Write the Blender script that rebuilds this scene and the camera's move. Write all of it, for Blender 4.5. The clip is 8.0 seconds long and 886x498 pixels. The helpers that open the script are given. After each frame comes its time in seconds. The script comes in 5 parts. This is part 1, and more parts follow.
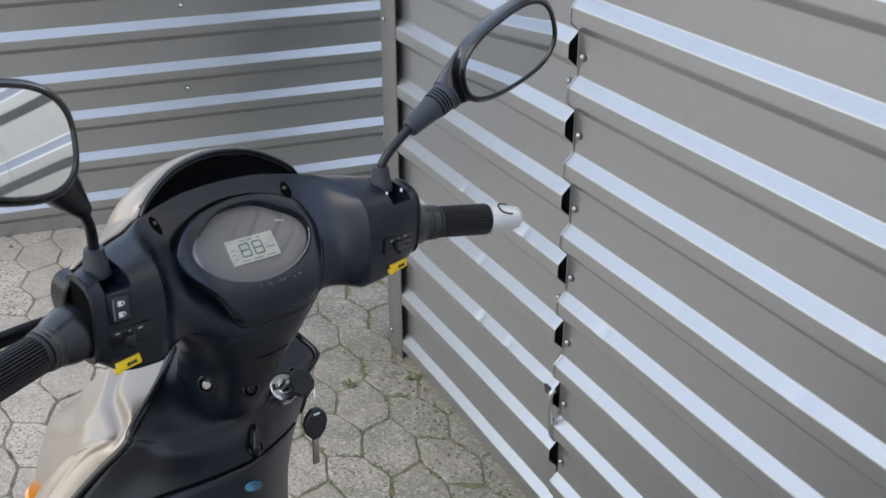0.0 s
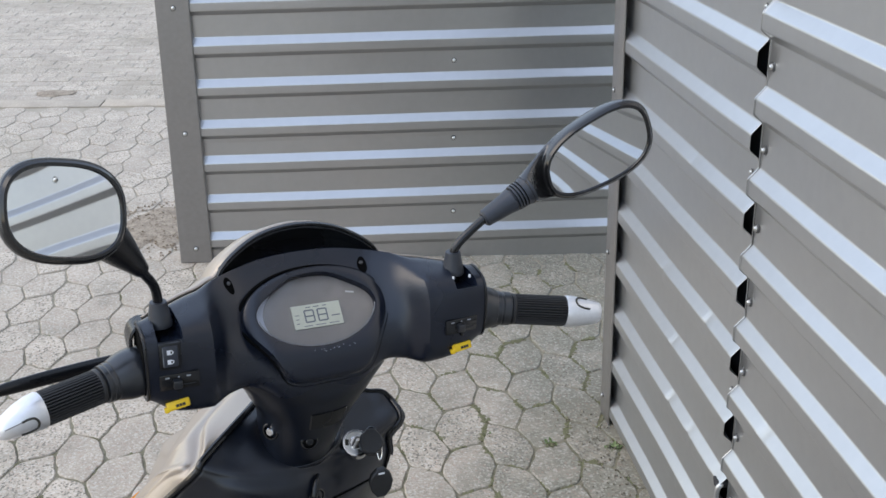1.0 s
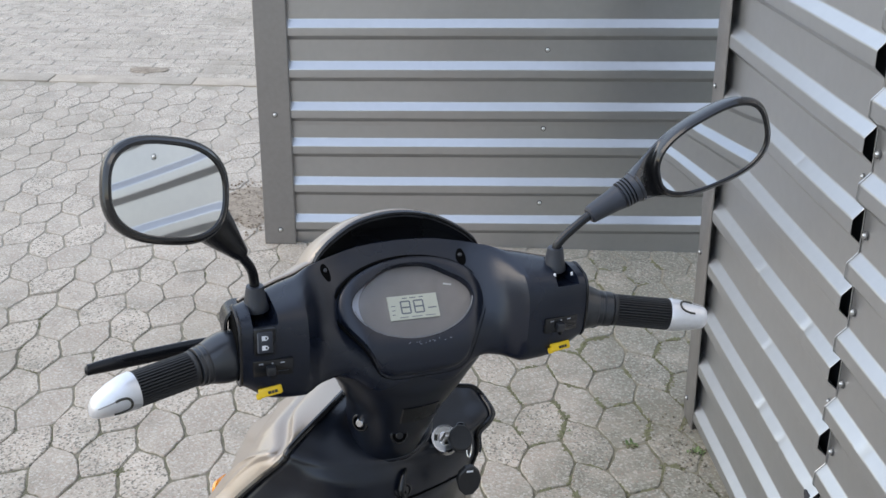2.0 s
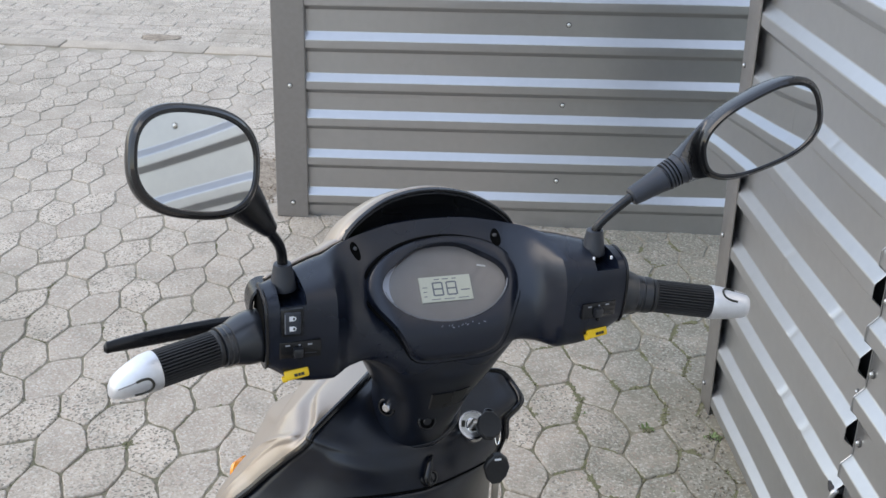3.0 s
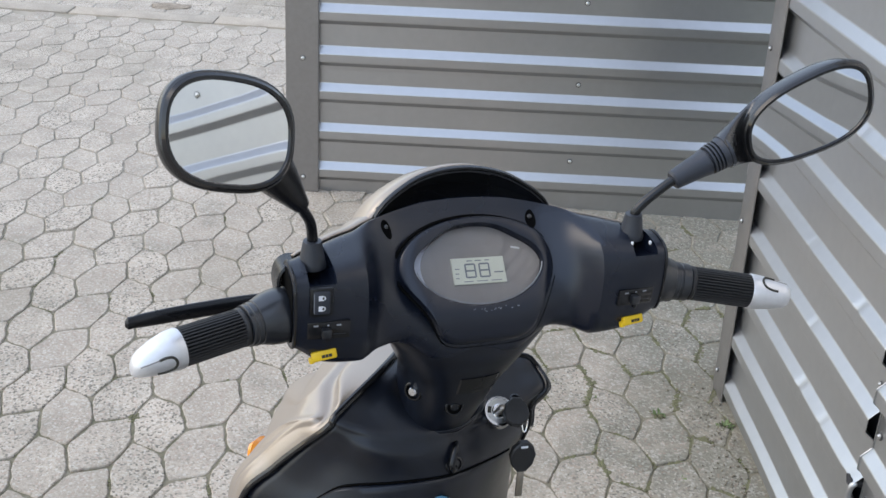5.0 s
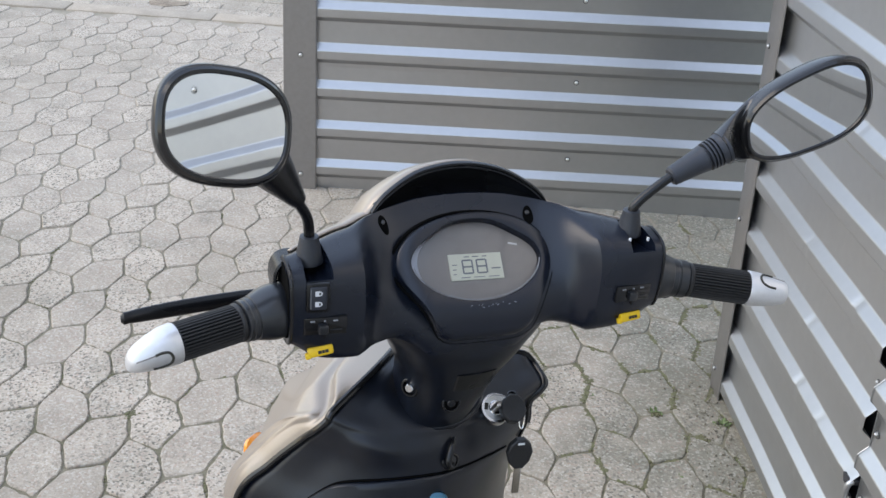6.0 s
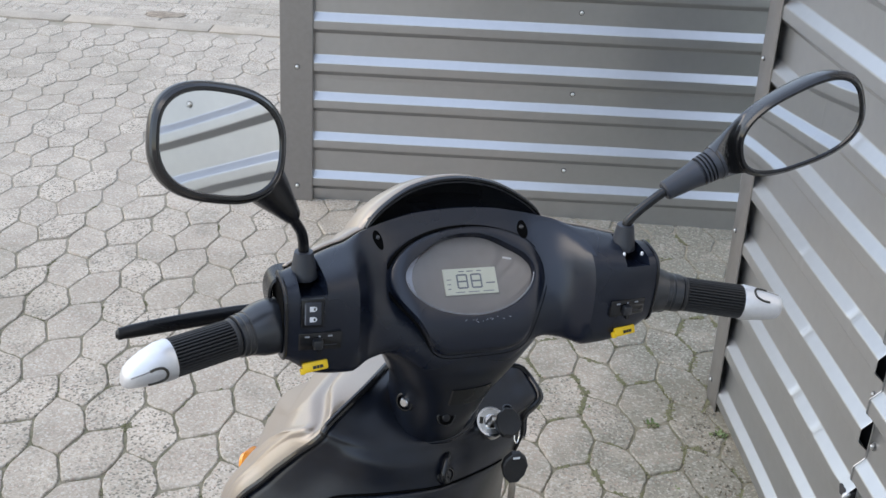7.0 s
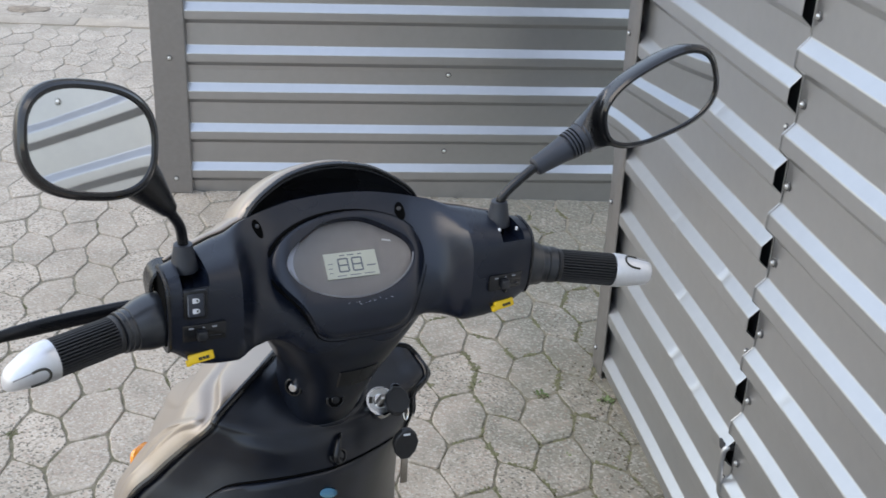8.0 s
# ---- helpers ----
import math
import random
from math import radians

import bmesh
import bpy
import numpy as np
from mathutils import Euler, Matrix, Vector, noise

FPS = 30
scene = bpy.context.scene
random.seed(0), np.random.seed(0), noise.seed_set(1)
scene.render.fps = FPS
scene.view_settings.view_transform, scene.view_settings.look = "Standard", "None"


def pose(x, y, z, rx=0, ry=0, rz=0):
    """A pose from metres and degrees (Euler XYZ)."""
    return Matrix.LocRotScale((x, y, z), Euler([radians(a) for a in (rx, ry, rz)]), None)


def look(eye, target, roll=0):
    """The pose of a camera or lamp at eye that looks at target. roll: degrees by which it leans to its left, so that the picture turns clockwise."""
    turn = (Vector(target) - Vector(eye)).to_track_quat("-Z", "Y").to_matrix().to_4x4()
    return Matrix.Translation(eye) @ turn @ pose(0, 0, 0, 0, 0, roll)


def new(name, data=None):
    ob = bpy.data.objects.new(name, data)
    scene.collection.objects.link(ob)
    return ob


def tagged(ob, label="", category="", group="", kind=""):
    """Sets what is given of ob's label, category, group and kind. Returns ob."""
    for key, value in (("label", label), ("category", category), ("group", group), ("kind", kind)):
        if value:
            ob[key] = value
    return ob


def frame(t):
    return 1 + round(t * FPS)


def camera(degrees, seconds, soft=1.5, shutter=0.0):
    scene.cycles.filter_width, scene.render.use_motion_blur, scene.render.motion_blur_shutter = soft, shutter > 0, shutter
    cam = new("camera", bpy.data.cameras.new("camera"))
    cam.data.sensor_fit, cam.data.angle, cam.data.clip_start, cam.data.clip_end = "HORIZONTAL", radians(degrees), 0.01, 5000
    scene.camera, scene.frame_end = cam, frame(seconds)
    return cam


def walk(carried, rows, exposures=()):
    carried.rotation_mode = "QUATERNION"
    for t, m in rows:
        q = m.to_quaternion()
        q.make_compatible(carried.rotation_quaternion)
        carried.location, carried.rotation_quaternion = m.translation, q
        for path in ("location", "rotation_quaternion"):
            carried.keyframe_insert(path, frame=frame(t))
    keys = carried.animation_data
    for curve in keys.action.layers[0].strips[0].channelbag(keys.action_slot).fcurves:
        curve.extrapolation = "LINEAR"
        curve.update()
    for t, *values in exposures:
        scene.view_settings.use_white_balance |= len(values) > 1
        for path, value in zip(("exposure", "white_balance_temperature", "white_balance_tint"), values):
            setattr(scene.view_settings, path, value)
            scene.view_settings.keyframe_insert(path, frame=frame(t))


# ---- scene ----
cam = camera(43.9, 8.0, 1.5, 0.1)
PATH = [
    (0, (0.081, 0.035, 1.621), (0.737, 1.716, 0.759), 1.4),
    (0.2, (0.21, 0.024, 1.663), (0.698, 1.773, 0.825), 0.9),
    (0.5, (0.315, -0.029, 1.691), (0.615, 1.771, 0.872), 0.7),
    (0.7, (0.353, -0.057, 1.703), (0.523, 1.765, 0.897), 0.2),
    (1, (0.364, -0.061, 1.697), (0.447, 1.77, 0.897), 0.1),
    (1.5, (0.356, -0.047, 1.692), (0.346, 1.785, 0.891), 0.4),
    (2, (0.336, -0.023, 1.686), (0.281, 1.8, 0.866), 0.9),
    (3.5, (0.289, 0.041, 1.663), (0.236, 1.839, 0.788), 2.6),
    (4, (0.276, 0.046, 1.662), (0.23, 1.84, 0.779), 3.1),
    (4.5, (0.27, 0.05, 1.656), (0.218, 1.841, 0.768), 3.4),
    (5, (0.268, 0.062, 1.651), (0.206, 1.848, 0.753), 3.5),
    (6.5, (0.269, 0.064, 1.647), (0.214, 1.848, 0.747), 3.8),
    (7, (0.271, 0.064, 1.653), (0.217, 1.857, 0.769), 3.7),
    (7.5, (0.274, 0.055, 1.656), (0.221, 1.85, 0.776), 3.4),
    (7.7, (0.275, 0.053, 1.657), (0.259, 1.847, 0.773), 3.2),
    (7.8, (0.27, 0.047, 1.66), (0.307, 1.84, 0.775), 3.3),
    (7.9, (0.279, 0.045, 1.662), (0.368, 1.833, 0.771), 3.3),
    (8, (0.28, 0.042, 1.663), (0.43, 1.822, 0.763), 3.5),
]
walk(cam, [(t, look(eye, target, roll)) for t, eye, target, roll in PATH], ((0, 1.17), (0.5, 1.13), (1, 1.28), (2, 1.29), (3.5, 1.31), (6.5, 1.34), (7.5, 1.33), (8, 1.27)))

# ---- world, sun, exposure ----
SUN_AZ, SUN_EL = radians(262), radians(40)
world = bpy.data.worlds.new("sky")
scene.world = world
world.use_nodes = True
wn = world.node_tree.nodes
sky = wn.new("ShaderNodeTexSky")
sky.sky_type, sky.sun_disc = "NISHITA", False
sky.sun_elevation, sky.sun_rotation = SUN_EL, SUN_AZ
sky.dust_density, sky.air_density = 0.8, 1.2
veil = wn.new("ShaderNodeMix")  # thin high cloud over the blue
veil.data_type = "RGBA"
veil.inputs["Factor"].default_value = 0.58
# the cloud is bluer overhead, and bright and warm low down towards the sun
way = wn.new("ShaderNodeTexCoord")
split = wn.new("ShaderNodeSeparateXYZ")
world.node_tree.links.new(way.outputs["Generated"], split.inputs[0])


def cloud(low, middle, high):
    ramp = wn.new("ShaderNodeValToRGB")
    ramp.color_ramp.elements[0].color, ramp.color_ramp.elements[1].color = (*low, 1), (*high, 1)
    ramp.color_ramp.elements.new(0.42).color = (*middle, 1)
    world.node_tree.links.new(split.outputs["Z"], ramp.inputs[0])
    return ramp.outputs[0]


glow = wn.new("ShaderNodeMapRange")
glow.interpolation_type = "SMOOTHSTEP"
glow.inputs["From Min"].default_value, glow.inputs["From Max"].default_value = 0.35, 1.05
towards = wn.new("ShaderNodeVectorMath")
towards.operation = "DOT_PRODUCT"
towards.inputs[1].default_value = (-0.94, 0.34, 0)
world.node_tree.links.new(way.outputs["Generated"], towards.inputs[0])
haze = wn.new("ShaderNodeMix")
haze.data_type = "RGBA"
world.node_tree.links.new(towards.outputs["Value"], glow.inputs["Value"])
world.node_tree.links.new(glow.outputs[0], haze.inputs["Factor"])
world.node_tree.links.new(cloud((3.5, 3.65, 4.0), (3.55, 4.05, 4.95), (3.8, 4.4, 5.65)), haze.inputs["A"])
world.node_tree.links.new(cloud((5.8, 5.4, 4.9), (3.4, 3.75, 4.4), (3.3, 3.9, 5.15)), haze.inputs["B"])
world.node_tree.links.new(haze.outputs["Result"], veil.inputs["B"])
world.node_tree.links.new(sky.outputs[0], veil.inputs["A"])
world.node_tree.links.new(veil.outputs["Result"], wn["Background"].inputs[0])
wn["Background"].inputs[1].default_value = 0.158
sun_data = bpy.data.lights.new("sun", "SUN")
sun_data.energy, sun_data.angle, sun_data.color = 0.48, radians(40), (1.0, 0.86, 0.68)
sun = new("sun", sun_data)
sun.matrix_world = look((math.sin(SUN_AZ) * 20, math.cos(SUN_AZ) * 20, math.tan(SUN_EL) * 20), (0, 0, 0))


# ---- materials ----
def material(name, color, rough=0.5, metal=0.0, color2=None, scale=6.0, fine=120.0, bump=0.0, bump_scale=300.0,
             amount=0.5, rough_var=0.06, random_amount=0.0, island=False, coat=0.0, specular=0.5):
    m = bpy.data.materials.new(name)
    m.use_nodes = True
    nt = m.node_tree
    n, l = nt.nodes, nt.links
    b = n["Principled BSDF"]
    b.inputs["Metallic"].default_value = metal
    b.inputs["Coat Weight"].default_value = coat
    b.inputs["Coat Roughness"].default_value = 0.08
    b.inputs["Specular IOR Level"].default_value = specular
    tc = n.new("ShaderNodeTexCoord")
    n1 = n.new("ShaderNodeTexNoise")
    n1.inputs["Scale"].default_value, n1.inputs["Detail"].default_value = scale, 6
    n2 = n.new("ShaderNodeTexNoise")
    n2.inputs["Scale"].default_value, n2.inputs["Detail"].default_value = fine, 3
    l.new(tc.outputs["Object"], n1.inputs["Vector"])
    l.new(tc.outputs["Object"], n2.inputs["Vector"])
    add = n.new("ShaderNodeMath")
    add.operation = "MULTIPLY_ADD"
    add.inputs[1].default_value = 0.5
    half = n.new("ShaderNodeMath")
    half.operation = "MULTIPLY"
    half.inputs[1].default_value = 0.5
    l.new(n1.outputs["Fac"], half.inputs[0])
    l.new(n2.outputs["Fac"], add.inputs[0])
    l.new(half.outputs[0], add.inputs[2])
    ramp = n.new("ShaderNodeMapRange")
    ramp.inputs["From Min"].default_value, ramp.inputs["From Max"].default_value = 0.35, 0.65
    l.new(add.outputs[0], ramp.inputs["Value"])
    mix = n.new("ShaderNodeMix")
    mix.data_type = "RGBA"
    c2 = color2 or tuple(c * 0.8 for c in color)
    mix.inputs["A"].default_value, mix.inputs["B"].default_value = (*color, 1), (*[a + (q - a) * amount * 2 for a, q in zip(color, c2)], 1)
    l.new(ramp.outputs[0], mix.inputs["Factor"])
    out = mix.outputs["Result"]
    if random_amount:
        rnd = n.new("ShaderNodeNewGeometry" if island else "ShaderNodeObjectInfo")
        rr = n.new("ShaderNodeMapRange")
        rr.inputs["To Min"].default_value, rr.inputs["To Max"].default_value = 1 - random_amount, 1 + random_amount
        l.new(rnd.outputs["Random Per Island" if island else "Random"], rr.inputs["Value"])
        mul = n.new("ShaderNodeMix")
        mul.data_type, mul.blend_type = "RGBA", "MULTIPLY"
        mul.inputs["Factor"].default_value = 1
        l.new(out, mul.inputs["A"])
        l.new(rr.outputs[0], mul.inputs["B"])
        out = mul.outputs["Result"]
    l.new(out, b.inputs["Base Color"])
    rv = n.new("ShaderNodeMapRange")
    rv.inputs["To Min"].default_value, rv.inputs["To Max"].default_value = max(rough - rough_var, 0.02), min(rough + rough_var, 1)
    l.new(n1.outputs["Fac"], rv.inputs["Value"])
    l.new(rv.outputs[0], b.inputs["Roughness"])
    if bump:
        n3 = n.new("ShaderNodeTexNoise")
        n3.inputs["Scale"].default_value, n3.inputs["Detail"].default_value = bump_scale, 4
        l.new(tc.outputs["Object"], n3.inputs["Vector"])
        bp = n.new("ShaderNodeBump")
        bp.inputs["Strength"].default_value, bp.inputs["Distance"].default_value = bump, 0.002
        l.new(n3.outputs["Fac"], bp.inputs["Height"])
        l.new(bp.outputs[0], b.inputs["Normal"])
    return m


def paver_material(name, island):
    """Weathered concrete: pale aggregate speckles, dark pits, blotches and a tone for each stone."""
    m = material(name, (0.500, 0.432, 0.350), 0.9, 0, (0.348, 0.300, 0.243), 7, 120, 1.0, 180, 0.5, 0.05, 0.10, island, specular=0.12)
    nt = m.node_tree
    n, l = nt.nodes, nt.links
    b = n["Principled BSDF"]
    src = b.inputs["Base Color"].links[0].from_socket
    tc = n["Texture Coordinate"]
    geo = n.new("ShaderNodeNewGeometry")
    for link in list(tc.outputs["Object"].links):
        l.new(geo.outputs["Position"], link.to_socket)
    vor = n.new("ShaderNodeTexVoronoi")
    vor.inputs["Scale"].default_value = 185
    l.new(geo.outputs["Position"], vor.inputs["Vector"])
    sep = n.new("ShaderNodeSeparateColor")
    l.new(vor.outputs["Color"], sep.inputs[0])
    speck = n.new("ShaderNodeMapRange")
    speck.inputs["From Min"].default_value, speck.inputs["From Max"].default_value, speck.inputs["To Max"].default_value = 0.60, 1.0, 0.28
    l.new(sep.outputs[0], speck.inputs["Value"])
    dark = n.new("ShaderNodeMapRange")
    dark.inputs["From Min"].default_value, dark.inputs["From Max"].default_value, dark.inputs["To Max"].default_value = 0.68, 0.95, 0.95
    l.new(sep.outputs[1], dark.inputs["Value"])
    m1 = n.new("ShaderNodeMix")
    m1.data_type = "RGBA"
    m1.inputs["B"].default_value = (0.76, 0.735, 0.66, 1)
    l.new(speck.outputs[0], m1.inputs["Factor"])
    m2 = n.new("ShaderNodeMix")
    m2.data_type = "RGBA"
    m2.inputs["B"].default_value = (0.15, 0.14, 0.115, 1)
    # some stones are worn down to the aggregate, others keep a smooth pale skin
    own = n.new("ShaderNodeNewGeometry" if island else "ShaderNodeObjectInfo")
    worn = n.new("ShaderNodeMapRange")
    worn.inputs["From Min"].default_value, worn.inputs["From Max"].default_value = 0.25, 0.95
    worn.inputs["To Min"].default_value, worn.inputs["To Max"].default_value = 0.22, 1.0
    l.new(own.outputs["Random Per Island" if island else "Random"], worn.inputs["Value"])
    pits = n.new("ShaderNodeMath")
    pits.operation = "MULTIPLY"
    l.new(dark.outputs[0], pits.inputs[0])
    l.new(worn.outputs[0], pits.inputs[1])
    l.new(pits.outputs[0], m2.inputs["Factor"])
    l.new(m1.outputs["Result"], m2.inputs["A"])
    # reddish soil stains in a few places
    st = n.new("ShaderNodeTexNoise")
    st.inputs["Scale"].default_value, st.inputs["Detail"].default_value = 1.3, 6
    l.new(geo.outputs["Position"], st.inputs["Vector"])
    sr = n.new("ShaderNodeMapRange")
    sr.inputs["From Min"].default_value, sr.inputs["From Max"].default_value, sr.inputs["To Max"].default_value = 0.50, 0.76, 0.50
    l.new(st.outputs["Fac"], sr.inputs["Value"])
    m3 = n.new("ShaderNodeMix")
    m3.data_type = "RGBA"
    m3.inputs["B"].default_value = (0.215, 0.19, 0.14, 1)
    l.new(sr.outputs[0], m3.inputs["Factor"])
    l.new(m2.outputs["Result"], m3.inputs["A"])
    # patchy algae and grime along the wall, with the wall's shade painted in
    al = n.new("ShaderNodeTexNoise")
    al.inputs["Scale"].default_value, al.inputs["Detail"].default_value, al.inputs["Roughness"].default_value = 5.5, 8, 0.7
    l.new(geo.outputs["Position"], al.inputs["Vector"])
    xyz = n.new("ShaderNodeSeparateXYZ")
    l.new(geo.outputs["Position"], xyz.inputs[0])
    wall_shade = n.new("ShaderNodeMapRange")
    wall_shade.interpolation_type = "SMOOTHSTEP"
    wall_shade.inputs["From Min"].default_value, wall_shade.inputs["From Max"].default_value, wall_shade.inputs["To Max"].default_value = 0.15, 1.05, 0.40
    l.new(xyz.outputs["X"], wall_shade.inputs["Value"])
    grime_sum = n.new("ShaderNodeMath")
    l.new(al.outputs["Fac"], grime_sum.inputs[0])
    l.new(wall_shade.outputs[0], grime_sum.inputs[1])
    grime_shade = n.new("ShaderNodeMapRange")
    grime_shade.inputs["From Min"].default_value, grime_shade.inputs["From Max"].default_value, grime_shade.inputs["To Max"].default_value = 0.52, 0.86, 0.88
    l.new(grime_sum.outputs[0], grime_shade.inputs["Value"])
    m4 = n.new("ShaderNodeMix")
    m4.data_type = "RGBA"
    m4.inputs["B"].default_value = (0.195, 0.188, 0.148, 1)
    l.new(grime_shade.outputs[0], m4.inputs["Factor"])
    l.new(src, m4.inputs["A"])
    # reddish pebbles among the aggregate
    red = n.new("ShaderNodeMapRange")
    red.inputs["From Min"].default_value, red.inputs["From Max"].default_value, red.inputs["To Max"].default_value = 0.88, 0.97, 0.28
    l.new(sep.outputs[2], red.inputs["Value"])
    m5 = n.new("ShaderNodeMix")
    m5.data_type = "RGBA"
    m5.inputs["B"].default_value = (0.36, 0.205, 0.155, 1)
    l.new(red.outputs[0], m5.inputs["Factor"])
    l.new(m4.outputs["Result"], m5.inputs["A"])
    l.new(m5.outputs["Result"], m1.inputs["A"])
    l.new(m3.outputs["Result"], b.inputs["Base Color"])
    return m


def joint_material():
    """Sand in the paving joints: dark and mossy beside the wall, dry and pale out in the yard."""
    m = material("joint_sand", (0.25, 0.222, 0.165), 0.95, 0, (0.125, 0.12, 0.075), 7, 70, 0.6, 200, 0.5, specular=0.12)
    n, l = m.node_tree.nodes, m.node_tree.links
    b = n["Principled BSDF"]
    src = b.inputs["Base Color"].links[0].from_socket
    geo, xyz, lump, dry, part_dry, mix = (n.new("ShaderNode" + k) for k in ("NewGeometry", "SeparateXYZ", "TexNoise", "MapRange", "MapRange", "Mix"))
    l.new(geo.outputs["Position"], xyz.inputs[0])
    l.new(geo.outputs["Position"], lump.inputs["Vector"])
    lump.inputs["Scale"].default_value, lump.inputs["Detail"].default_value = 3.5, 5
    dry.interpolation_type = "SMOOTHSTEP"
    dry.inputs["From Min"].default_value, dry.inputs["From Max"].default_value = 2.3, 4.6
    l.new(xyz.outputs["Y"], dry.inputs["Value"])
    part_dry.inputs["From Min"].default_value, part_dry.inputs["From Max"].default_value = 0.25, 0.60
    l.new(lump.outputs["Fac"], part_dry.inputs["Value"])
    both = n.new("ShaderNodeMath")
    both.operation = "MULTIPLY"
    l.new(dry.outputs[0], both.inputs[0])
    l.new(part_dry.outputs[0], both.inputs[1])
    mix.data_type = "RGBA"
    mix.inputs["B"].default_value = (0.40, 0.355, 0.29, 1)
    l.new(both.outputs[0], mix.inputs["Factor"])
    l.new(src, mix.inputs["A"])
    l.new(mix.outputs["Result"], b.inputs["Base Color"])
    return m


def glass_material():
    m = bpy.data.materials.new("dial_glass")
    m.use_nodes = True
    n, l = m.node_tree.nodes, m.node_tree.links
    n.remove(n["Principled BSDF"])
    tr, gl, mx, fr = (n.new("ShaderNodeBsdfTransparent"), n.new("ShaderNodeBsdfGlossy"), n.new("ShaderNodeMixShader"), n.new("ShaderNodeFresnel"))
    tr.inputs[0].default_value = (0.93, 0.92, 0.90, 1)
    gl.inputs["Roughness"].default_value = 0.04
    fr.inputs["IOR"].default_value = 1.48
    l.new(fr.outputs[0], mx.inputs[0])
    l.new(tr.outputs[0], mx.inputs[1])
    l.new(gl.outputs[0], mx.inputs[2])
    l.new(mx.outputs[0], n["Material Output"].inputs[0])
    return m


M_CLAD = material("silver_grey_coated_steel", (0.480, 0.485, 0.488), 0.34, 0.85, (0.443, 0.449, 0.455), 3, 40, 0.03, 30, 0.4, 0.08)
M_CLAD_B = material("grey_coated_steel", (0.450, 0.450, 0.450), 0.31, 0.90, (0.415, 0.415, 0.415), 3, 40, 0.03, 30, 0.4, 0.08)
M_TRIM = material("grey_steel_trim", (0.29, 0.277, 0.266), 0.36, 0.7, (0.25, 0.24, 0.23), 5, 60, 0.03, 40, 0.4, 0.08)
# Backing kept dark for the shade in open ribs and the torn gap.
M_DARK = material("shaded_backing", (0.04, 0.04, 0.044), 0.8)
M_ZINC = material("zinc_screw", (0.75, 0.75, 0.73), 0.3, 1.0, scale=60, fine=400)
M_WASHER = material("rubber_washer", (0.10, 0.10, 0.10), 0.7)
M_PAVER = paver_material("concrete_paver", False)
M_PAVER_I = paver_material("concrete_paver_field", True)
M_JOINT = joint_material()
M_KERB = material("kerb_concrete", (0.46, 0.395, 0.315), 0.9, 0, (0.33, 0.285, 0.225), 9, 120, 0.8, 200, 0.5, 0.05, 0.06, specular=0.3)
M_BOUNCE = material("pale_bounce_concrete", (0.42, 0.365, 0.29), 0.9, 0, (0.34, 0.295, 0.23), 2, 40, 0.5, 90, 0.5, specular=0.3)
M_GRIT = material("grey_grit", (0.30, 0.265, 0.21), 0.95, 0, (0.15, 0.135, 0.10), 60, 300)
M_SOIL = material("brown_soil", (0.15, 0.112, 0.078), 0.95, 0, (0.36, 0.30, 0.225), 26, 130, 1.0, 120, 0.5)
M_WEED = material("weed_leaf", (0.13, 0.19, 0.06), 0.6, 0, (0.17, 0.21, 0.09), 30, 200)
M_MOSS = material("moss", (0.165, 0.170, 0.082), 0.95, 0, (0.12, 0.105, 0.065), 40, 300, 0.8, 500)
M_BLACK = material("black_grained_plastic", (0.0066, 0.0100, 0.0195), 0.27, 0, (0.0053, 0.0078, 0.0152), 5, 60, 0.12, 900, 0.5, 0.05, specular=0.48)
# Darker copy of the cover's black: blocked reflections on neck and shield, painted.
M_BLACK_DIM = material("black_plastic_dim", (0.005, 0.0075, 0.0145), 0.31, 0, (0.003, 0.0042, 0.0075), 5, 60, 0.08, 700, 0.5, 0.05, specular=0.46)
M_COLLAR = material("dark_grey_satin_plastic", (0.010, 0.012, 0.016), 0.31, 0, (0.009, 0.0105, 0.014), 9, 120, 0.03, 1200, 0.5, 0.02, specular=0.75)
M_BLACK2 = material("black_satin_plastic", (0.005, 0.0055, 0.0075), 0.27, 0, (0.0045, 0.0048, 0.0056), 8, 60, 0.1, 900, 0.5, 0.05, specular=0.42)
M_GLOSS = material("black_gloss_plastic", (0.010, 0.010, 0.011), 0.16, 0, scale=10, rough_var=0.05)
M_RUBBER = material("black_rubber", (0.011, 0.011, 0.012), 0.5, 0, (0.016, 0.016, 0.017), 20, 200, 0.2, 600)
M_BOOT = material("grey_rubber", (0.022, 0.027, 0.040), 0.45, 0, (0.024, 0.026, 0.03), 20, 200, 0.15, 600)
M_SILVER = material("matt_silver_cap", (0.72, 0.72, 0.73), 0.34, 0.55, (0.66, 0.66, 0.67), 12, 200, 0.03, 400)
M_PAINT = material("champagne_metallic_paint", (0.345, 0.293, 0.242), 0.42, 0.48, (0.32, 0.271, 0.222), 4, 500, 0, 1, 0.4, 0.03, coat=0.45)
M_MIRROR = material("mirror_glass", (0.64, 0.66, 0.69), 0.02, 1.0, (0.67, 0.69, 0.72), 3, 50, rough_var=0.005)
M_CHROME = material("chrome", (0.66, 0.66, 0.67), 0.13, 1.0, (0.6, 0.6, 0.61), 20, 200, rough_var=0.03)
M_YELLOW = material("yellow_plastic", (0.80, 0.53, 0.01), 0.4, 0, (0.74, 0.47, 0.01), 40, 300)
M_WHITE = material("white_print", (0.75, 0.77, 0.80), 0.5)
M_INK = material("dark_print", (0.03, 0.028, 0.02), 0.5)
# Brown-grey stands for sky glare in the window over a dark face.
M_DIAL = material("dial_face", (0.305, 0.287, 0.288), 0.5, 0, (0.262, 0.246, 0.247), 12, 80)
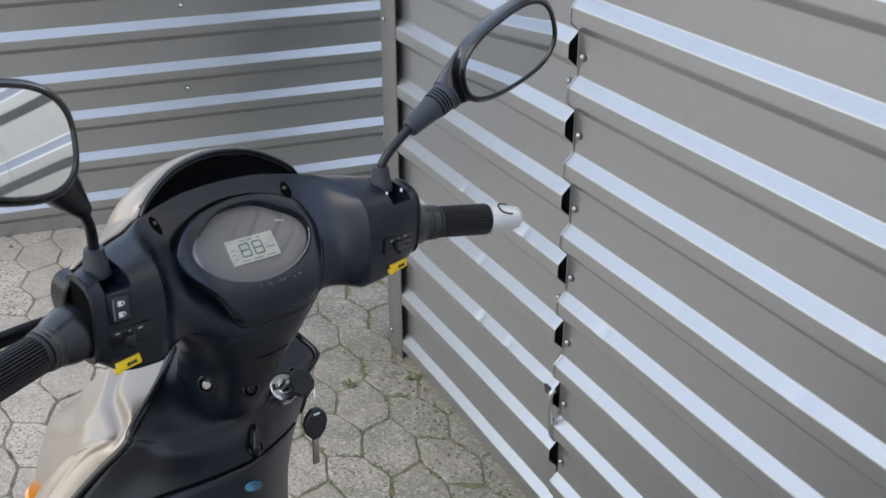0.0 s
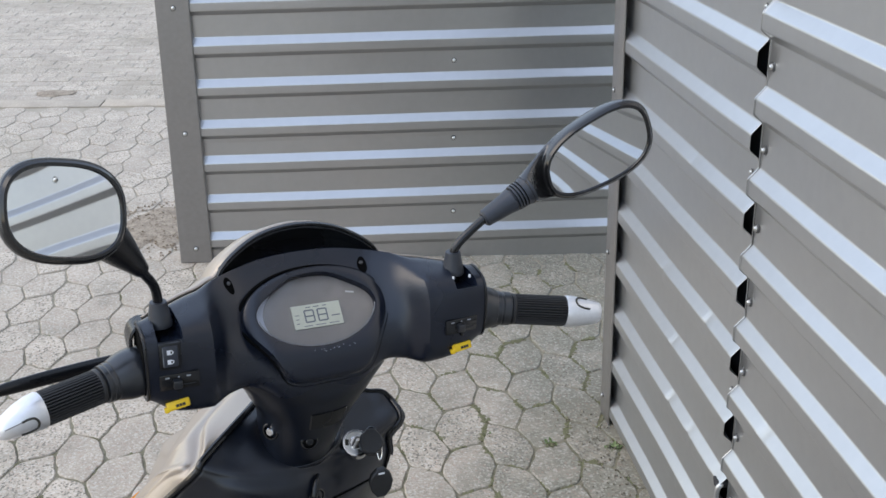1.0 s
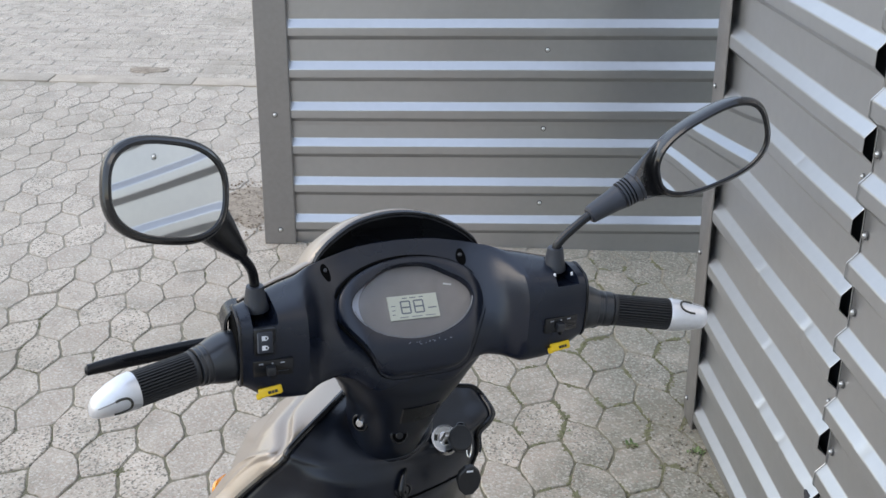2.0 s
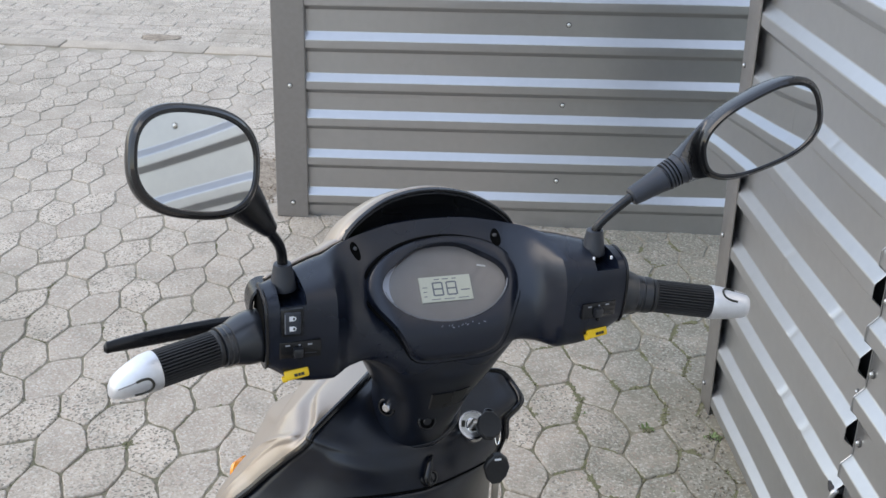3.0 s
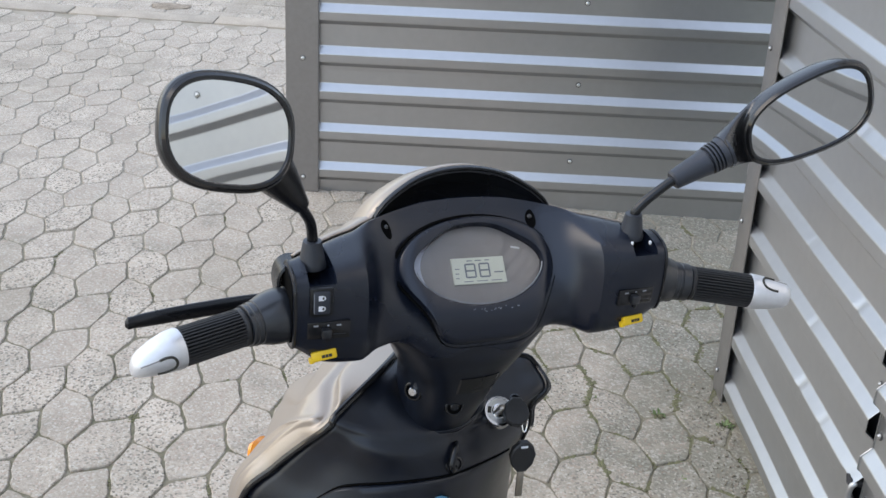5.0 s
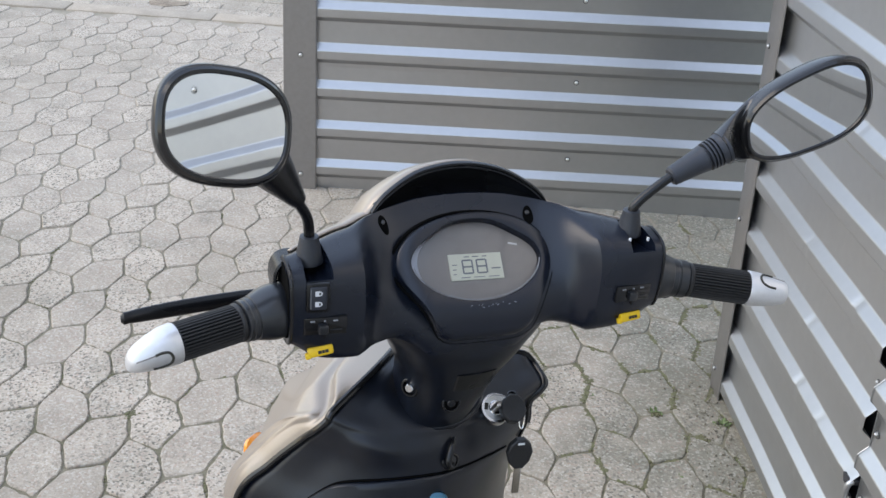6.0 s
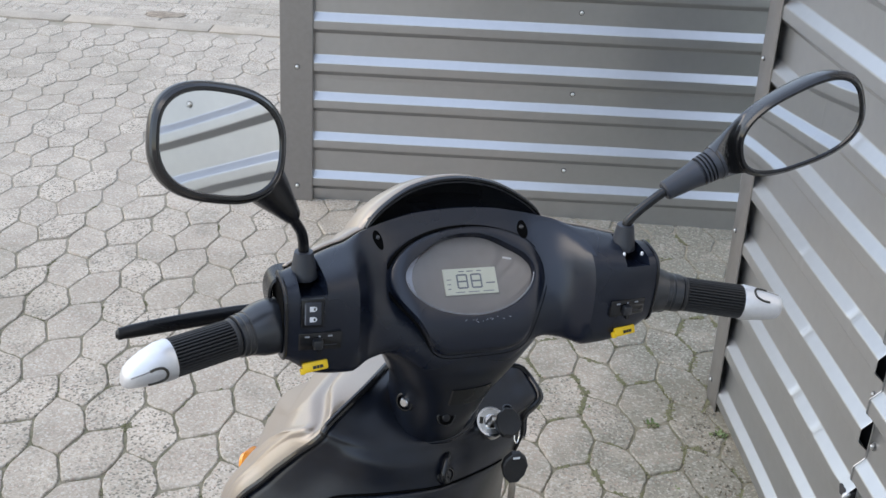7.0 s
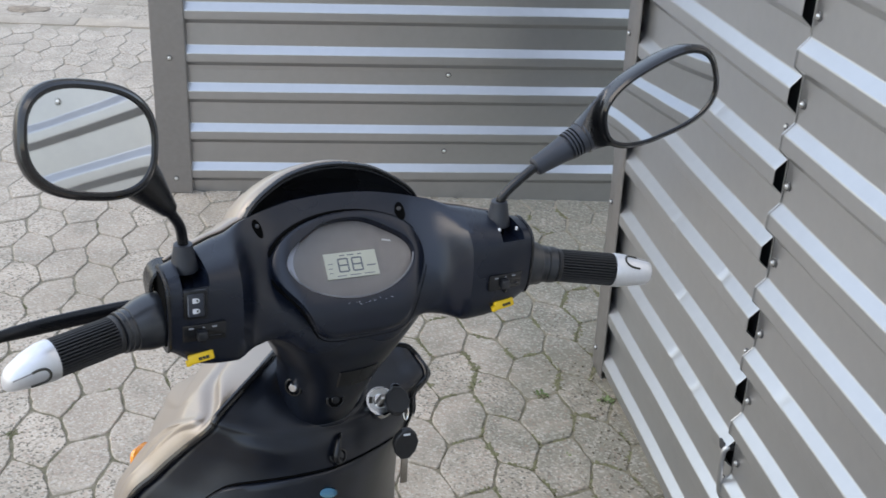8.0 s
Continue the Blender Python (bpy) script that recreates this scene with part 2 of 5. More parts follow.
M_LCD = material("lcd_panel", (0.74, 0.77, 0.68), 0.35, 0, (0.70, 0.73, 0.64), 30, 300)
M_LCDINK = material("lcd_segment", (0.20, 0.23, 0.27), 0.4)
M_ORANGE = material("amber_lens", (0.85, 0.31, 0.025), 0.12, 0, (0.78, 0.26, 0.02), 40, 200, coat=0.8)
M_BLUE = material("blue_emblem", (0.006, 0.085, 0.14), 0.15, 0.5, (0.005, 0.06, 0.10), 60, 300, coat=0.8)
M_KEYMETAL = material("key_steel", (0.55, 0.50, 0.44), 0.35, 1.0, scale=60, fine=300)
M_STEEL = material("dark_steel", (0.12, 0.12, 0.125), 0.4, 0.9, scale=30, fine=300)
M_EDGE = material("clear_plastic_edge", (0.30, 0.31, 0.33), 0.25, 0, (0.22, 0.23, 0.25), 60, 300)
M_CRESCENT = material("pale_window_crescent", (0.70, 0.73, 0.83), 0.4, 0, (0.65, 0.68, 0.78), 40, 200)
M_HOUSING = material("satin_mirror_housing", (0.012, 0.012, 0.013), 0.27, 0, (0.010, 0.010, 0.011), 12, 90, 0.05, 900, 0.5, 0.05, specular=0.9)
# Near-black for parts that stand in for shade inside gaps and recesses.
M_RECESS_SHADE = material("recess_shade", (0.003, 0.003, 0.003), 0.9, specular=0.05)
M_GLASS = glass_material()


# ---- mesh helpers ----
def smooth_curve(pts, n, closed=False):
    """n points on a Catmull-Rom curve through pts."""
    p = [Vector(q) for q in pts]
    k = len(p)
    out = []
    for i in range(n):
        x = i / n * k if closed else i / (n - 1) * (k - 1)
        j = min(int(x), k - 1 if closed else k - 2)
        f = x - j
        if closed:
            a, b, c, d = p[j - 1], p[j], p[(j + 1) % k], p[(j + 2) % k]
        else:
            b, c = p[j], p[j + 1]
            a = p[j - 1] if j else b * 2 - c
            d = p[j + 2] if j + 2 < k else c * 2 - b
        out.append(0.5 * ((2 * b) + (c - a) * f + (2 * a - 5 * b + 4 * c - d) * f * f + (3 * b - a - 3 * c + d) * f ** 3))
    return out


def loft(rows, closed=True, cap=True, bm=None):
    """Quads between rows of points; closed: each row is a ring."""
    bm = bm or bmesh.new()
    vs = [[bm.verts.new(p) for p in r] for r in rows]
    n = len(vs[0])
    for a, b in zip(vs, vs[1:]):
        for i in range(n if closed else n - 1):
            bm.faces.new((a[i], a[(i + 1) % n], b[(i + 1) % n], b[i]))
    if closed and cap:
        bm.faces.new(vs[0][::-1])
        bm.faces.new(vs[-1])
    return bm


def tube(path, radii, n=16, bm=None, cap=True):
    """A round tube along path; radii is a number or one for each point."""
    p = [Vector(q) for q in path]
    r = radii if isinstance(radii, (list, tuple)) else [radii] * len(p)
    rows, side = [], None
    for i, q in enumerate(p):
        d = (p[min(i + 1, len(p) - 1)] - p[max(i - 1, 0)]).normalized()
        side = d.orthogonal().normalized() if side is None else (side - d * side.dot(d)).normalized()
        up = d.cross(side)
        rows.append([q + (side * math.cos(a) + up * math.sin(a)) * r[i] for a in (2 * math.pi * k / n for k in range(n))])
    return loft(rows, True, cap, bm)


def spin_along(a, b, profile, n=32, bm=None, flutes=0, depth=0.0, span=(0, 0)):
    """A turned body on the axis a-b; profile: (way along the axis in metres, radius). flutes: grooves between the ways in span."""
    a, d = Vector(a), (Vector(b) - Vector(a)).normalized()
    s = d.orthogonal().normalized()
    t = d.cross(s)
    rows = []
    for w, r in profile:
        row = []
        for k in range(n):
            q = r
            if flutes and span[0] <= w <= span[1] and k % 3 == 0:
                q = r - depth
            ang = 2 * math.pi * k / n
            row.append(a + d * w + (s * math.cos(ang) + t * math.sin(ang)) * q)
        rows.append(row)
    return loft(rows, True, True, bm)


def box(x0, x1, y0, y1, z0, z1, bevel=0.0, bm=None, m=None, segments=2):
    own = bmesh.new()
    bmesh.ops.create_cube(own, size=1)
    for v in own.verts:
        v.co = Vector((x0 + (v.co.x + 0.5) * (x1 - x0), y0 + (v.co.y + 0.5) * (y1 - y0), z0 + (v.co.z + 0.5) * (z1 - z0)))
    if bevel:
        bmesh.ops.bevel(own, geom=own.edges[:], offset=bevel, segments=segments, affect="EDGES", profile=0.5)
    if m is not None:
        own.transform(m)
    if bm is None:
        return own
    me = bpy.data.meshes.new("tmp")
    own.to_mesh(me)
    own.free()
    bm.from_mesh(me)
    bpy.data.meshes.remove(me)
    return bm


def mesh_of(name, bm, mat, smooth=True, angle=35):
    bmesh.ops.recalc_face_normals(bm, faces=bm.faces[:])
    me = bpy.data.meshes.new(name)
    bm.to_mesh(me)
    bm.free()
    me.materials.append(mat)
    if smooth:
        me.shade_smooth()
        me.set_sharp_from_angle(angle=radians(angle))
    return me


def part(name, bm, mat, parent, label="", smooth=True, angle=35):
    ob = new(name, mesh_of(name, bm, mat, smooth, angle))
    ob.parent = parent
    return tagged(ob, label) if label else ob


def thing(name, label, category, m=None, kind="", group=""):
    ob = new(name)
    ob.empty_display_size = 0.05
    if m is not None:
        ob.matrix_world = m
    return tagged(ob, label, category, group, kind)


def structure(name, bm, mat, label, category, smooth=False, angle=35):
    return tagged(new(name, mesh_of(name, bm, mat, smooth, angle)), label, category, "", "structure")


# ---- ground ----
ground = structure("ground", box(-60, 60, -60, 80, -0.5, -0.0045), M_JOINT, "sandy joint bed under the concrete paving", "ground")

# Unseen pale slabs, added to reflect light into the wall and mirror.
yard = thing("bounce_ground", "unseen pale slabs added beyond the paving to reflect light", "yard", kind="structure")
part("bounce_slab", box(-45, -3.2, -40, 2.4, -.3, -.004), M_BOUNCE, yard, "", False)
part("bounce_slab", box(-45, -4.8, 2.404, 40, -.3, -.004), M_BOUNCE, yard, "", False)

# ---- corrugated walls ----
RIB_D, RIB_CREST, RIB_DOWN = 0.0185, 0.0285, 0.0167


def fillet(pts, r, n=3):
    """Rounds the inner corners of a line of (depth, z) points."""
    out = [pts[0]]
    for a, b, c in zip(pts, pts[1:], pts[2:]):
        a, b, c = Vector(a), Vector(b), Vector(c)
        p, q = b + (a - b).normalized() * r, b + (c - b).normalized() * r
        for i in range(n + 1):
            f = i / n
            out.append(tuple(p * (1 - f) ** 2 + b * 2 * f * (1 - f) + q * f * f))
    return out + [pts[-1]]


def rib_profile(z0, z1, tops, flank=0.0213, depth=RIB_D, crest=RIB_CREST, down=RIB_DOWN):
    """(depth, z) along a trapezoidal sheet from z0 up to z1; tops: the heights where each rib's upper flank meets the sheet."""
    pts = [(0, z0)]
    for t in sorted(tops):
        if z0 + 0.075 < t < z1 - 0.004:
            pts += [(0, t - flank - crest - down), (depth, t - flank - crest), (depth, t - flank), (0, t)]
    return fillet(pts + [(0, z1)], 0.0030)


def lean(z):
    return 0.027 * (0.85 - z)


def clad_sheet(name, parent, mat, along, prof, place, dents=(), step=0.03, label=""):
    """A sheet: the profile swept along a range; place(s, d, z) gives the point. dents: (s, z, radius, depth)."""
    s0, s1 = along
    n = max(2, int((s1 - s0) / step))
    rows = []
    for i in range(n + 1):
        s = s0 + (s1 - s0) * i / n
        row = []
        for d, z in prof:
            dz = 0
            for ds, dzz, rad, dep in dents:
                q = math.hypot(s - ds, (z - dzz) * 1.1) / rad
                if q < 1:
                    w = (1 - q * q) ** 2
                    d -= dep * w
                    dz -= dep * 0.5 * w
            wave = 0.0006 * math.sin(s * 5.1 + z * 3) + 0.0005 * math.sin(s * 13 + z * 7.3)
            row.append(place(s, d + wave, z + dz))
        rows.append(row)
    bm = loft(rows, False)
    ob = part(name, bm, mat, parent, label, True, 50)
    sol = ob.modifiers.new("thickness", "SOLIDIFY")
    sol.thickness, sol.offset = 0.0012, 0
    ob.modifiers.new("facets", "WEIGHTED_NORMAL").keep_sharp = True
    return ob


def screw_mesh(r=0.0068, washer=0.0105, head=0.006):
    """A zinc screw head on a dark rubber washer."""
    bm = spin_along((0, 0, 0), (0, 0, 1), [(0, washer), (0.0016, washer), (0.0024, washer * 0.9)], 16)
    dark = len(bm.faces)
    spin_along((0, 0, 0), (0, 0, 1), [(0.002, r * 1.12), (0.0034, r * 1.12), (0.0036, r * 0.9), (head, r * 0.9), (head + 0.0015, r * 0.7), (head + 0.002, r * 0.3)], 12, bm)
    bm.faces.ensure_lookup_table()
    for f in bm.faces[:dark]:
        f.material_index = 1
    me = mesh_of("screw", bm, M_ZINC, True, 40)
    me.materials.append(M_WASHER)
    return me


SCREW, SEAM_SCREW, SMALL_SCREW = screw_mesh(0.0062, 0.0095), screw_mesh(0.0052, 0.0082, 0.0055), screw_mesh(0.0045, 0.0065, 0.004)


def put_screw(parent, loc, axis, mesh=None):
    ob = new("screw", mesh or SCREW)
    ob.matrix_world = Matrix.Translation(loc) @ Vector(axis).to_track_quat("Z", "Y").to_matrix().to_4x4()
    ob.parent = parent
    return ob


WX, SEAM, WALL_END = 1.016, 1.763, 2.66
TURN_R, FALL_R = math.tan(radians(-4.5)), -0.017
PITCH = 0.1485


def on_right(s, d, z):
    """A point of the right wall: s along it, d proud of it, z up. The yard falls a little against the level sheets."""
    return (WX + lean(z) + TURN_R * (s - 1.76) - d, s, z + FALL_R * (s - 1.76))


def on_right_slab(d0, d1, s0, s1, z0, z1):
    return loft([[on_right(s0, d0, z), on_right(s1, d0, z), on_right(s1, d1, z), on_right(s0, d1, z)] for z in (z0, (z0 + z1) / 2, z1)])


# The upper wall is unseen, added to keep sky light off the ground.
wall_right = structure("wall_right", on_right_slab(-0.012, -0.30, -4.2, 2.74, -0.05, 4.22), M_DARK, "shed wall clad in silver-grey trapezoidal steel sheets", "wall")
far_prof = rib_profile(-0.012, 4.20, [0.685 + PITCH * k for k in range(-4, 24)])
near_prof = rib_profile(-0.012, 4.20, [0.6025 + PITCH * k for k in range(-3, 24)])
clad_sheet("cladding_sheet", wall_right, M_CLAD, (SEAM, WALL_END), far_prof, lambda s, d, z: on_right(s, d + 0.003, z),
           [(2.108, 0.376, 0.013, 0.0042), (2.098, 0.362, 0.016, 0.003), (1.965, 0.365, 0.014, 0.0025), (2.125, 0.335, 0.018, 0.0025), (2.05, 0.968, 0.016, 0.0022), (1.93, 0.352, 0.020, 0.002), (1.80, 0.345, 0.032, 0.007), (2.186, 0.663, 0.014, 0.0024), (1.912, 0.662, 0.016, 0.0030), (2.103, 0.520, 0.014, 0.0024), (1.925, 0.608, 0.012, 0.0018), (2.02, 0.20, 0.02, 0.002)], 0.010,
           "steel sheet with a crushed lower rib")
clad_sheet("cladding_sheet", wall_right, M_CLAD, (0.55, SEAM - 0.001), near_prof, on_right, [(1.606, 0.588, 0.014, 0.0042), (1.1, 0.75, 0.03, 0.002)], 0.014, "steel sheet with a small dent")
clad_sheet("cladding_sheet", wall_right, M_CLAD, (-4.1, 0.549), near_prof, on_right, (), 0.1)
for k in range(-4, 13):
    z = 0.641 + PITCH * k
    if 0.02 < z < 2.5:
        put_screw(wall_right, on_right(SEAM - 0.018, 0.001, z), (-1, 0, 0), SEAM_SCREW)
        if k % 2 == 0:
            for y in (0.248, -0.9, -2.0) if k == 6 else (-0.9, -2.0):
                put_screw(wall_right, on_right(y, 0.001, z), (-1, 0, 0))
for z in (0.590, 1.043, 0.289, 1.34):
    put_screw(wall_right, on_right(SEAM + 0.020, 0.004, z - 0.01), (-1, 0, 0), SMALL_SCREW)
# raw edge of the near sheet at the seam
edge_line = [on_right(SEAM - .0005, d + .0016, z) for d, z in near_prof if .20 < z < 1.9]
part("sheet_edge", tube(edge_line, .0013, 6), M_CLAD, wall_right, "bright raw edge of the overlapping sheet")
# torn flap at the end of the crushed rib
curl = smooth_curve([on_right(SEAM + .004, .012, .368), on_right(SEAM + .003, .021, .360), on_right(SEAM + .002, .024, .340), on_right(SEAM + .001, .023, .300), on_right(SEAM, .019, .262), on_right(SEAM - .002, .010, .240)], 20)
part("torn_flap", tube(curl, [.003] + [.0058] * 15 + [.0055, .005, .004, .003], 16), M_CLAD, wall_right, "rolled-up flap of torn steel")
# a dark plug on the sheet gives the shade of the torn hole
hole = [on_right(SEAM + 0.018 + 0.012 * math.cos(a) * (1 + 0.25 * math.sin(3 * a)), 0.022, 0.362 + 0.013 * math.sin(a) * (1 + 0.3 * math.cos(2 * a))) for a in (2 * math.pi * k / 20 for k in range(20))]
part("torn_gap_shade", loft([[Vector(p) + Vector((0.03, 0, 0)) for p in hole], hole]), M_DARK, wall_right, "dark plug for the shade in the torn rib end", False)
# unseen sheet, added so the fence does not reflect the dark slab end
part("end_sheet", on_right_slab(-0.318, -0.014, 2.745, 2.749, -0.04, 4.21), M_TRIM, wall_right, "unseen grey sheet added over the wall's dark end", False)
# folded corner flashing that lies on the crests
D0 = RIB_D + 0.0045
rows = []
for z in (-0.02, 0.4, 0.9, 1.6, 4.2):
    rows.append([on_right(2.560, D0 - 0.0005, z), on_right(2.5605, D0 + 0.002, z), on_right(2.565, D0 + 0.003, z), on_right(2.645, D0 + 0.003, z), on_right(2.651, D0, z), on_right(2.651, -0.02, z), on_right(2.649, -0.02, z), on_right(2.647, D0 - 0.003, z), on_right(2.643, D0, z), on_right(2.566, D0, z)])
part("corner_flashing", loft(rows), M_TRIM, wall_right, "folded grey steel corner strip", True, 30)
for z in (0.063, 0.508, 0.955, 1.40):
    put_screw(wall_right, on_right(2.622, D0 + 0.003, z + 0.015), (-1, 0, 0), SMALL_SCREW)
# fence beyond the scooter
FY = 3.760
fence = tagged(thing("fence", "grey trapezoidal steel fence with a flat end strip", "fence", kind="structure"), "", "")
fence.name = "wall_back"
part("backing", box(-0.44, 2.2, FY + 0.012, FY + 0.06, 0.0, 1.62), M_DARK, fence)
# two lapped sheets, so that one space between the ribs is narrower
low_prof = rib_profile(-0.03, 0.492, [0.1316, 0.2803, 0.4300], 0.0248, RIB_D, 0.0290, 0.0172)
high_prof = rib_profile(0.480, 1.60, [0.5654 + 0.1484 * k for k in range(7)], 0.0248, RIB_D, 0.0290, 0.0172)


def on_back(s, d, z):
    return (s, FY - d, z + 0.022 * (s - 0.575))


clad_sheet("cladding_sheet", fence, M_CLAD_B, (-0.345, 2.2), low_prof, on_back, [(0.45, 0.37, 0.03, 0.002)], 0.05)
clad_sheet("cladding_sheet", fence, M_CLAD_B, (-0.345, 2.2), high_prof, lambda s, d, z: on_back(s, d + 0.0018, z), [(0.1, 0.5, 0.04, 0.003), (0.45, 0.82, 0.03, 0.003)], 0.05)
part("end_strip", loft([[(-0.446, FY + 0.07, z), (-0.446, FY - 0.027, z), (-0.443, FY - 0.030, z), (-0.333, FY - 0.030, z), (-0.330, FY - 0.028, z), (-0.330, FY + 0.0, z), (-0.36, FY + 0.01, z)] for z in (0.002, 0.5, 1.0, 1.62)]),
     M_TRIM, fence, "flat grey steel end strip", True, 30)
for z in (0.059, 0.505, 0.951, 1.397):
    put_screw(fence, (-0.385, FY - 0.0305, z), (0, -1, 0))
    put_screw(fence, (-0.4465, FY + 0.02, z + 0.03), (-1, 0, 0), SMALL_SCREW)
for x in (0.575, 1.5):
    for k in range(6):
        put_screw(fence, (x, FY - 0.001, 0.183 + 0.2862 * k), (0, -1, 0))
part("top_cap", box(-0.446, 2.2, FY - 0.035, FY + 0.07, 1.62, 1.65, 0.003), M_TRIM, fence)

# ---- scooter ----
YAW = 23.5
scooter = thing("scooter", "black and champagne electric scooter parked on the paving", "scooter", pose(0.270, 1.056, 0, 0, 0, YAW))
TIP = Matrix.Translation((0, 0, 1.1)) @ pose(0, 0, 0, 0, 1.8, 0) @ Matrix.Translation((0, 0, -1.1))


def bar_part(name, bm, mat, parent=None, label="", smooth=True, angle=35):
    """A part that turns with the handlebar, which is tipped a little to one side."""
    bm.transform(TIP)
    return part(name, bm, mat, parent or scooter, label, smooth, angle)


# rear cover of the handlebar: rings along the bar
COVER = {
    0.200: [(.006, 1.155), (-.016, 1.157), (-.033, 1.147), (-.037, 1.114), (-.031, 1.083), (-.005, 1.078), (.014, 1.086), (.018, 1.12)],
    0.170: [(.022, 1.159), (-.006, 1.161), (-.033, 1.150), (-.039, 1.112), (-.031, 1.064), (.000, 1.058), (.028, 1.072), (.032, 1.12)],
    0.130: [(.038, 1.164), (.008, 1.165), (-.027, 1.151), (-.037, 1.110), (-.028, 1.057), (.008, 1.052), (.046, 1.065), (.050, 1.12)],
    0.126: [(.040, 1.1645), (.011, 1.165), (-.024, 1.1505), (-.0355, 1.1100), (-.027, 1.0575), (.009, 1.0525), (.048, 1.0645), (.052, 1.118)],
    0.108: [(.049, 1.168), (.032, 1.166), (.003, 1.140), (-.015, 1.101), (-.016, 1.061), (.017, 1.055), (.057, 1.057), (.061, 1.108)],
    0.080: [(.058, 1.172), (.046, 1.165), (.010, 1.122), (-.012, 1.092), (-.012, 1.062), (.022, 1.050), (.066, 1.05), (.070, 1.10)],
    0.045: [(.066, 1.177), (.051, 1.167), (.012, 1.117), (-.016, 1.078), (-.018, 1.040), (.025, 1.020), (.070, 1.03), (.074, 1.10)],
    0.000: [(.068, 1.179), (.053, 1.168), (.012, 1.117), (-.016, 1.077), (-.018, 1.034), (.025, 1.012), (.072, 1.03), (.076, 1.10)],
}
COVER_U = sorted(COVER)


def cover_ctrl(u):
    """The control points of the cover's ring at u, eased between the given rings."""
    a = min(abs(u), 0.2)
    i = max(j for j in range(len(COVER_U)) if COVER_U[j] <= a + 1e-9)
    if i == len(COVER_U) - 1:
        return [Vector((v, z)) for v, z in COVER[COVER_U[i]]]
    w = (a - COVER_U[i]) / (COVER_U[i + 1] - COVER_U[i])
    def at(k):
        return COVER[COVER_U[min(max(k, -len(COVER_U)), len(COVER_U) - 1)]] if k >= 0 else COVER[COVER_U[-k]]
    out = []
    for j in range(8):
        p = [Vector(at(k)[j]) for k in (i - 1, i, i + 1, min(i + 2, len(COVER_U) - 1))]
        b, c = p[1], p[2]
        out.append(0.5 * ((2 * b) + (c - p[0]) * w + (2 * p[0] - 5 * b + 4 * c - p[3]) * w * w + (3 * b - p[0] - 3 * c + p[3]) * w ** 3))
    return out


rows = []
for i in range(61):
    u = -0.2 + 0.4 * i / 60
    rows.append([(u, p.x, p.y) for p in smooth_curve(cover_ctrl(u), 40, True)])
handlebar_cover = bar_part("handlebar_cover", loft(rows), M_BLACK, None, "grained black plastic handlebar cover")


def cover_top(u, v):
    """The height of the cover's upper side at u, v."""
    ring = [p for p in smooth_curve(cover_ctrl(u), 160, True) if p.y > 1.125 and p.x > -.034]
    ring.sort(key=lambda p: p.x)
    return float(np.interp(v, [p.x for p in ring], [p.y for p in ring]))


def cut_notch(ob, u):
    """Cuts a wedge-shaped notch, open to the rear, into the cover at u, where a mirror stem goes in."""
    top, low = 1.19, cover_top(u, -.012) - .017
    rows = [[(u - w0, -.045, z), (u + w1, -.045, z), (u + w1 * .72, .013, z), (u - w0 * .72, .013, z)] for z, w0, w1 in ((low, .011, .012), (low + .009, .0140, .0155), (top, .015, .019))]
    rows = [[(x, y if y > 0 or k else -.020, z) for x, y, z in row] for k, row in enumerate(rows)]
    bm = loft(rows)
    bm.transform(TIP)
    cutter = new("cutter", mesh_of("cutter", bm, M_RECESS_SHADE, False))
    cutter.parent = scooter
    mod = ob.modifiers.new("notch", "BOOLEAN")
    mod.operation, mod.object, mod.solver = "DIFFERENCE", cutter, "EXACT"
    bpy.context.view_layer.update()
    old = ob.data
    cut = bpy.data.meshes.new_from_object(ob.evaluated_get(bpy.context.evaluated_depsgraph_get()))
    ob.modifiers.clear()
    ob.data = cut
    cut.name = "handlebar_cover"
    bpy.data.meshes.remove(old)
    tool = cutter.data
    bpy.data.objects.remove(cutter)
    bpy.data.meshes.remove(tool)
    cut.shade_smooth()
    cut.set_sharp_from_angle(angle=radians(35))


cut_notch(handlebar_cover, -.1725)
cut_notch(handlebar_cover, .1740)


def parting(u):
    """The seam between rear cover and front cowl, risen to an arch over the dial."""
    p = cover_ctrl(u)[0]
    q = max(0.0, 1 - (u / 0.098) ** 2)
    return Vector((u, p.x + 0.004 * q, p.y + 0.034 * q ** 0.62))


def cowl():
    rows = []
    us = [-0.19 + 0.38 * i / 72 for i in range(73)]
    for j in range(15):
        a = radians(120) * j / 14
        row = []
        for u in us:
            p = parting(u)
            k = max(0.0, 1 - (u / 0.205) ** 2)
            depth, height = 0.022 + 0.115 * k ** 0.8, 0.045 + 0.05 * k
            bulge = 0.007 * math.exp(-((abs(u) - 0.085) / 0.045) ** 2) * min(1, a / 0.4)
            row.append((u * (1 + 0.02 * math.sin(a)) + math.copysign(bulge, u), p.y + 0.004 + depth * (math.sin(a + 0.38) - 0.371), p.z + 0.0025 - height * (0.929 - math.cos(a + 0.38))))
        rows.append(row)
    return loft(rows, False)


front_cowl = bar_part("front_cowl", cowl(), M_PAINT, None, "champagne metallic front cowl")
front_cowl.modifiers.new("thickness", "SOLIDIFY").thickness = 0.0025


